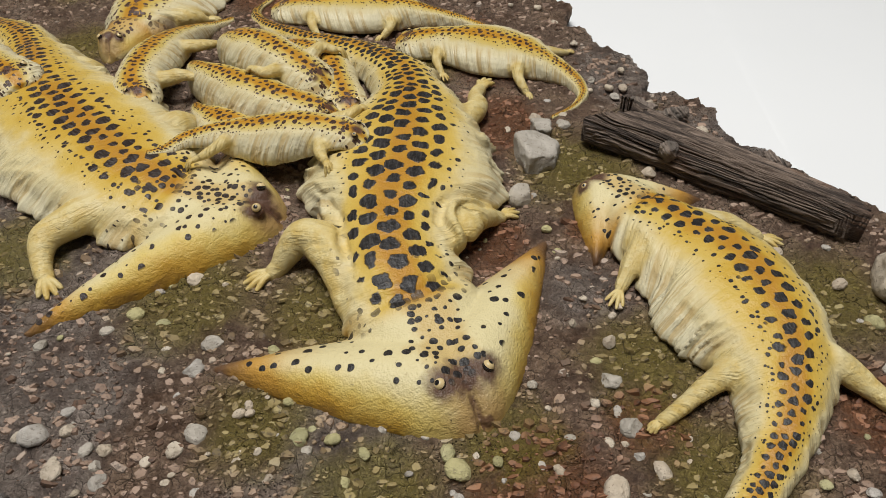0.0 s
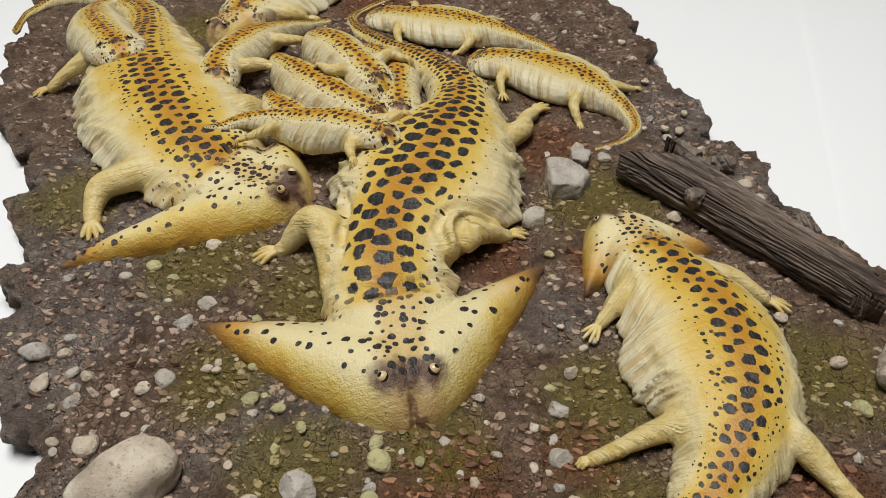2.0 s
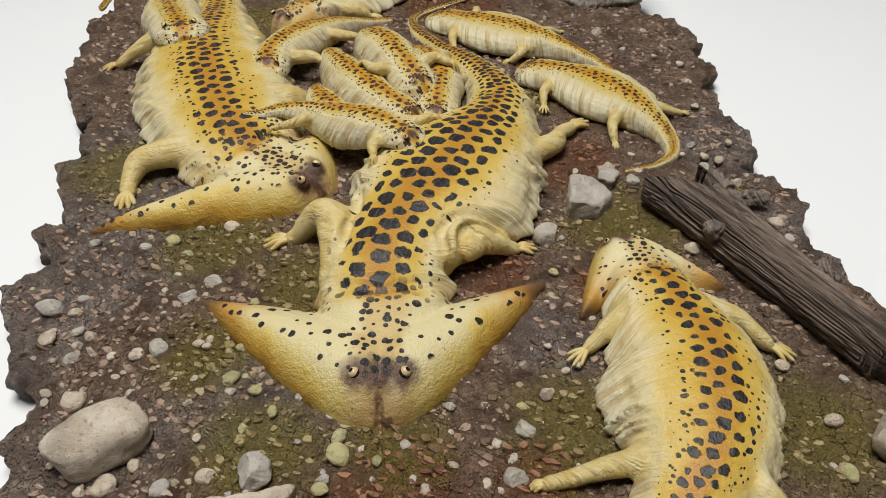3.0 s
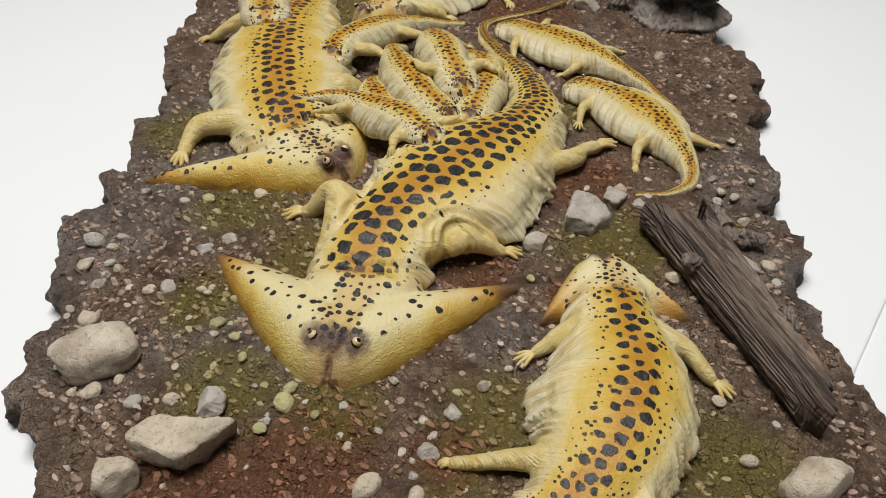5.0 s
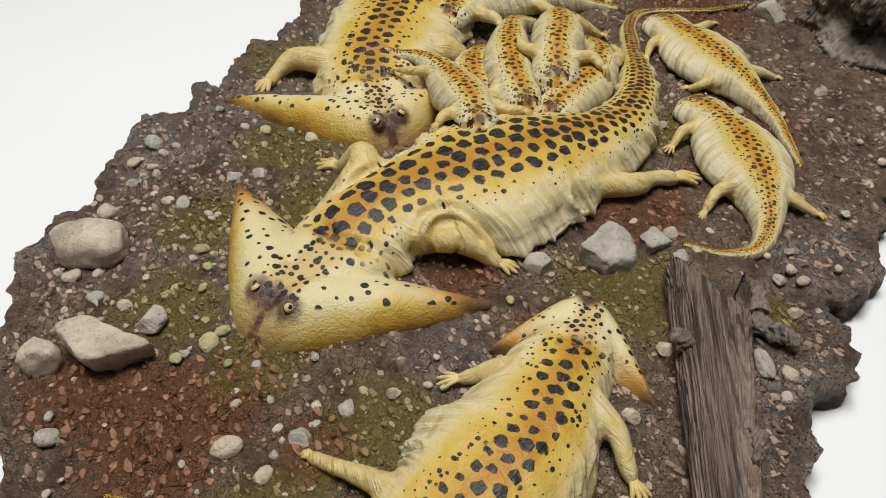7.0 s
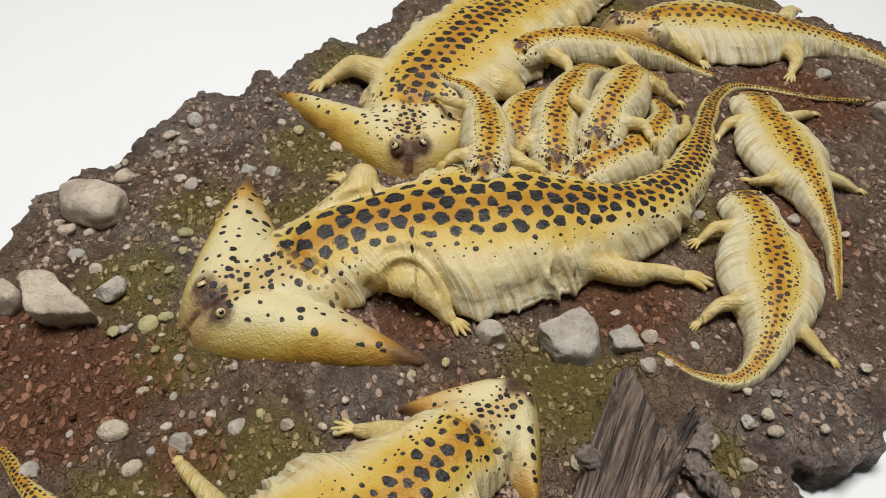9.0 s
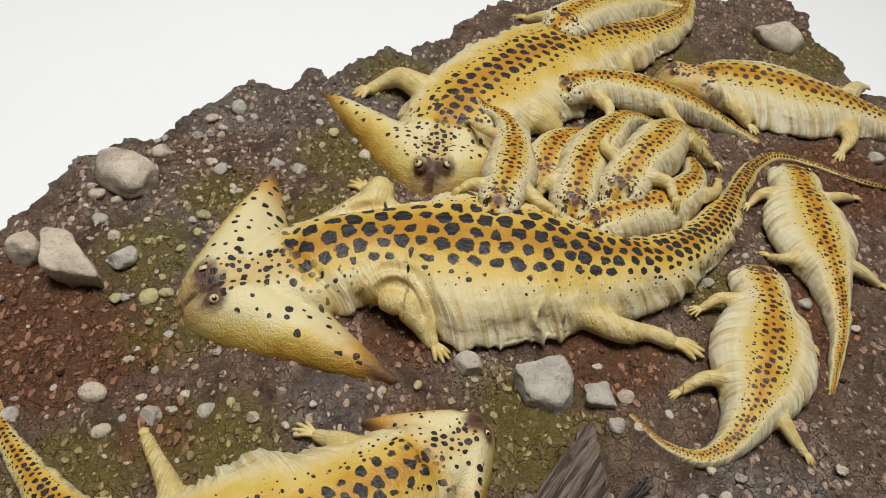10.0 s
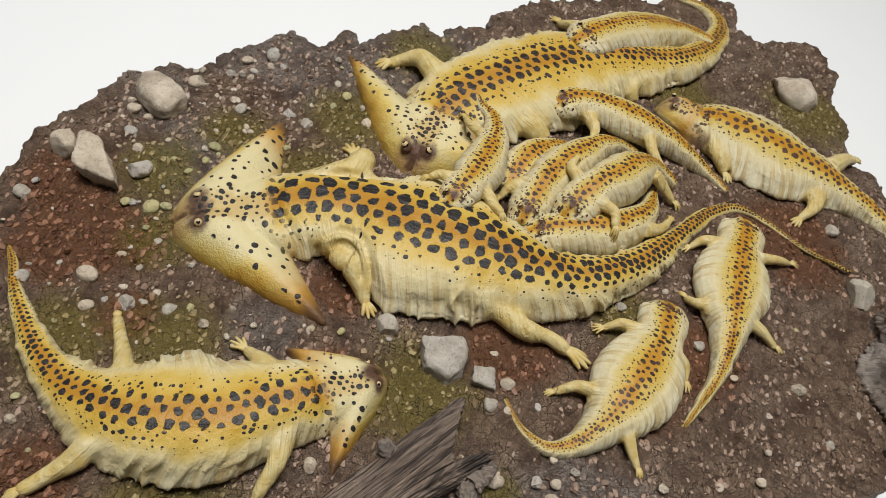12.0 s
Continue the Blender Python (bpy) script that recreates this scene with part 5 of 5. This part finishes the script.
def pebbles(rows, seed, kinds):
    rng = random.Random(seed)
    for x, y, r in rows:
        k = rng.choice(kinds)
        ob = new("pebble", KINDS[k])
        s = r / 1000 * 1.05
        ob.matrix_world = pose(x, y, s * 0.28, rng.uniform(-15, 15), rng.uniform(-15, 15), rng.uniform(0, 360)) @ Matrix.Diagonal((s, s, s * rng.uniform(0.85, 1.15), 1))
        tagged(ob, PEBBLE_LABELS[(0, 1, 0, 1, 0, 1, 0, 2, 2)[k]], "pebble", "pebbles on the mud")


PALE, MOSSY = (0, 1, 2, 3, 4, 5, 6), (7, 8)
pebbles([(-0.281, 0.278, 11), (-0.257, 0.25, 8), (-0.259, 0.283, 6), (-0.239, 0.267, 6), (-0.225, 0.268, 6), (-0.221, 0.242, 7), (-0.175, 0.268, 7), (-0.162, 0.28, 9),
         (-0.128, 0.3, 4), (-0.103, 0.247, 5), (-0.181, 0.34, 9), (-0.173, 0.366, 9), (-0.315, 0.362, 6), (-0.265, 0.378, 6), (-0.112, 0.204, 7), (-0.185, 0.211, 12),
         (-0.212, 0.207, 5), (-0.109, 0.164, 10), (-0.122, 0.154, 5), (-0.102, 0.186, 6), (-0.072, 0.179, 8), (-0.048, 0.2, 8), (-0.02, 0.217, 14), (-0.136, 0.299, 5),
         (-0.206, 0.2, 4), (-0.206, 0.437, 8), (-0.294, 0.277, 6), (-0.265, 0.3, 6), (0.06, 0.122, 10), (-0.15, 0.235, 5)], 1, PALE)
pebbles([(-0.087, 0.278, 8), (-0.063, 0.278, 6), (-0.039, 0.267, 5), (0.02, 0.268, 7), (0.027, 0.254, 9), (0.03, 0.225, 6), (-0.247, 0.397, 7), (-0.121, 0.358, 6),
         (0.107, 0.506, 5), (0.134, 0.35, 5), (0.362, 0.391, 8), (0.114, 0.476, 4), (0.055, 0.262, 4), (-0.05, 0.245, 5), (-0.10, 0.31, 5), (-0.22, 0.385, 6)], 2, MOSSY)
pebbles([(0.068, 0.282, 5), (0.097, 0.256, 5), (0.106, 0.28, 5), (0.151, 0.29, 9), (0.134, 0.278, 5), (0.167, 0.255, 8), (0.133, 0.238, 12), (0.143, 0.332, 8), (0.147, 0.37, 6),
         (0.083, 0.328, 4), (0.35, 0.434, 7), (0.144, 0.305, 4), (0.159, 0.182, 9), (0.153, 0.398, 4), (0.16, 0.409, 4), (0.131, 0.418, 4), (0.154, 0.268, 4), (0.255, 0.524, 8),
         (0.217, 0.592, 9), (0.141, 0.697, 7), (0.107, 0.692, 9), (0.137, 0.679, 9), (0.124, 0.728, 5), (0.076, 0.671, 5), (0.12, 0.39, 4), (0.31, 0.475, 6)], 3, PALE)
pebbles([(-0.019, 0.906, 8), (-0.083, 0.862, 5), (-0.039, 0.807, 7), (-0.001, 1.028, 9), (0.13, 0.976, 6), (0.011, 0.949, 5), (0.204, 0.739, 6), (0.2, 0.759, 6), (0.216, 0.757, 7),
         (0.181, 0.777, 5), (0.175, 0.753, 5), (0.217, 0.699, 9), (-0.283, 1.098, 11), (-0.146, 0.945, 5), (0.24, 0.72, 7), (0.26, 0.70, 5), (0.285, 0.665, 9), (0.30, 0.645, 6), (0.06, 1.06, 6),
         (0.15, 0.93, 5), (0.17, 0.87, 6), (0.22, 0.80, 5)], 4, PALE)


def small_pebbles(count, seed):
    """Lesser pebbles, thickest at the front of the slab."""
    rng = np.random.RandomState(seed)
    xy = rng.uniform((-0.36, 0.11), (0.40, 1.05), (count * 12, 2))
    keep, d = inside(EDGE, xy)
    want = 0.15 + 0.85 * step(0.45, 0.2, xy[:, 1])
    xy = xy[keep & (d > 0.02) & (rng.rand(len(xy)) < want)][:count]
    pebbles([(float(x), float(y), float(2.2 + 3.0 * rng.rand() ** 2)) for x, y in xy], seed, PALE + MOSSY[:1])


small_pebbles(240, 11)


def grit(count, seed):
    """Crumbs, chips and splinters too many to count: flat six-sided flakes half sunk in the mud."""
    rng = np.random.RandomState(seed)
    xy = rng.uniform((-0.82, 0.06), (0.48, 1.28), (count * 4, 2))
    keep, d = inside(EDGE, xy)
    dense = fbm(np.c_[xy * 11, np.zeros(len(xy))], 2)
    xy = xy[keep & (d > 0.012) & (dense + 0.34 * step(0.8, 0.3, xy[:, 1]) > rng.uniform(-0.5, 0.5, len(xy)))][:count]
    n = len(xy)
    flat = np.c_[xy, np.zeros(n)]
    h = fbm(flat * (9, 9, 1), 3) * 0.006 + fbm(flat * (55, 55, 1), 3) * 0.0055 + np.abs(fbm(flat * (110, 110, 1), 2)) * 0.006
    r = (0.0006 + 0.0046 * rng.rand(n) ** 4.2)[:, None]
    turn = rng.uniform(0, 6.28, (n, 1)) + np.arange(6) * math.pi / 3 + rng.uniform(-0.35, 0.35, (n, 6))
    reach = r * rng.uniform(0.65, 1.25, (n, 6))
    lean = rng.normal(0, 0.28, (n, 2))
    long_ = rng.uniform(0.9, 1.6, (n, 1))
    V = np.zeros((n, 13, 3))
    for k, (shrink, up) in enumerate(((1.0, -0.45), (0.78, 0.32))):
        dx, dy = reach * shrink * np.cos(turn) * long_, reach * shrink * np.sin(turn) / long_ ** 0.5
        V[:, k * 6:k * 6 + 6, 0], V[:, k * 6:k * 6 + 6, 1] = xy[:, :1] + dx, xy[:, 1:] + dy
        V[:, k * 6:k * 6 + 6, 2] = h[:, None] + r * up + dx * lean[:, :1] + dy * lean[:, 1:]
    V[:, 12, :2], V[:, 12, 2] = xy + rng.normal(0, 0.2, (n, 2)) * r, h + r[:, 0] * rng.uniform(0.34, 0.55, n)
    tri = [(j, (j + 1) % 6, 6 + (j + 1) % 6) for j in range(6)] + [(j, 6 + (j + 1) % 6, 6 + j) for j in range(6)] + [(6 + j, 6 + (j + 1) % 6, 12) for j in range(6)]
    F = (np.array(tri)[None] + 13 * np.arange(n)[:, None, None]).reshape(-1, 3)
    me = bpy.data.meshes.new("grit")
    me.from_pydata(V.reshape(-1, 3).tolist(), [], F.tolist())
    P = coords(me)
    give(me, "patch", np.stack([blotches(MOSS, P), np.clip(blotches(RUST, P) - blotches(ASH, P), 0, 1), 0 * P[:, 0]], axis=1))
    me.materials.append(CHIPS)
    tagged(new("grit", me), "brown grit and stone chips strewn over the mud", "gravel", kind="stuff")


grit(26000, 7)
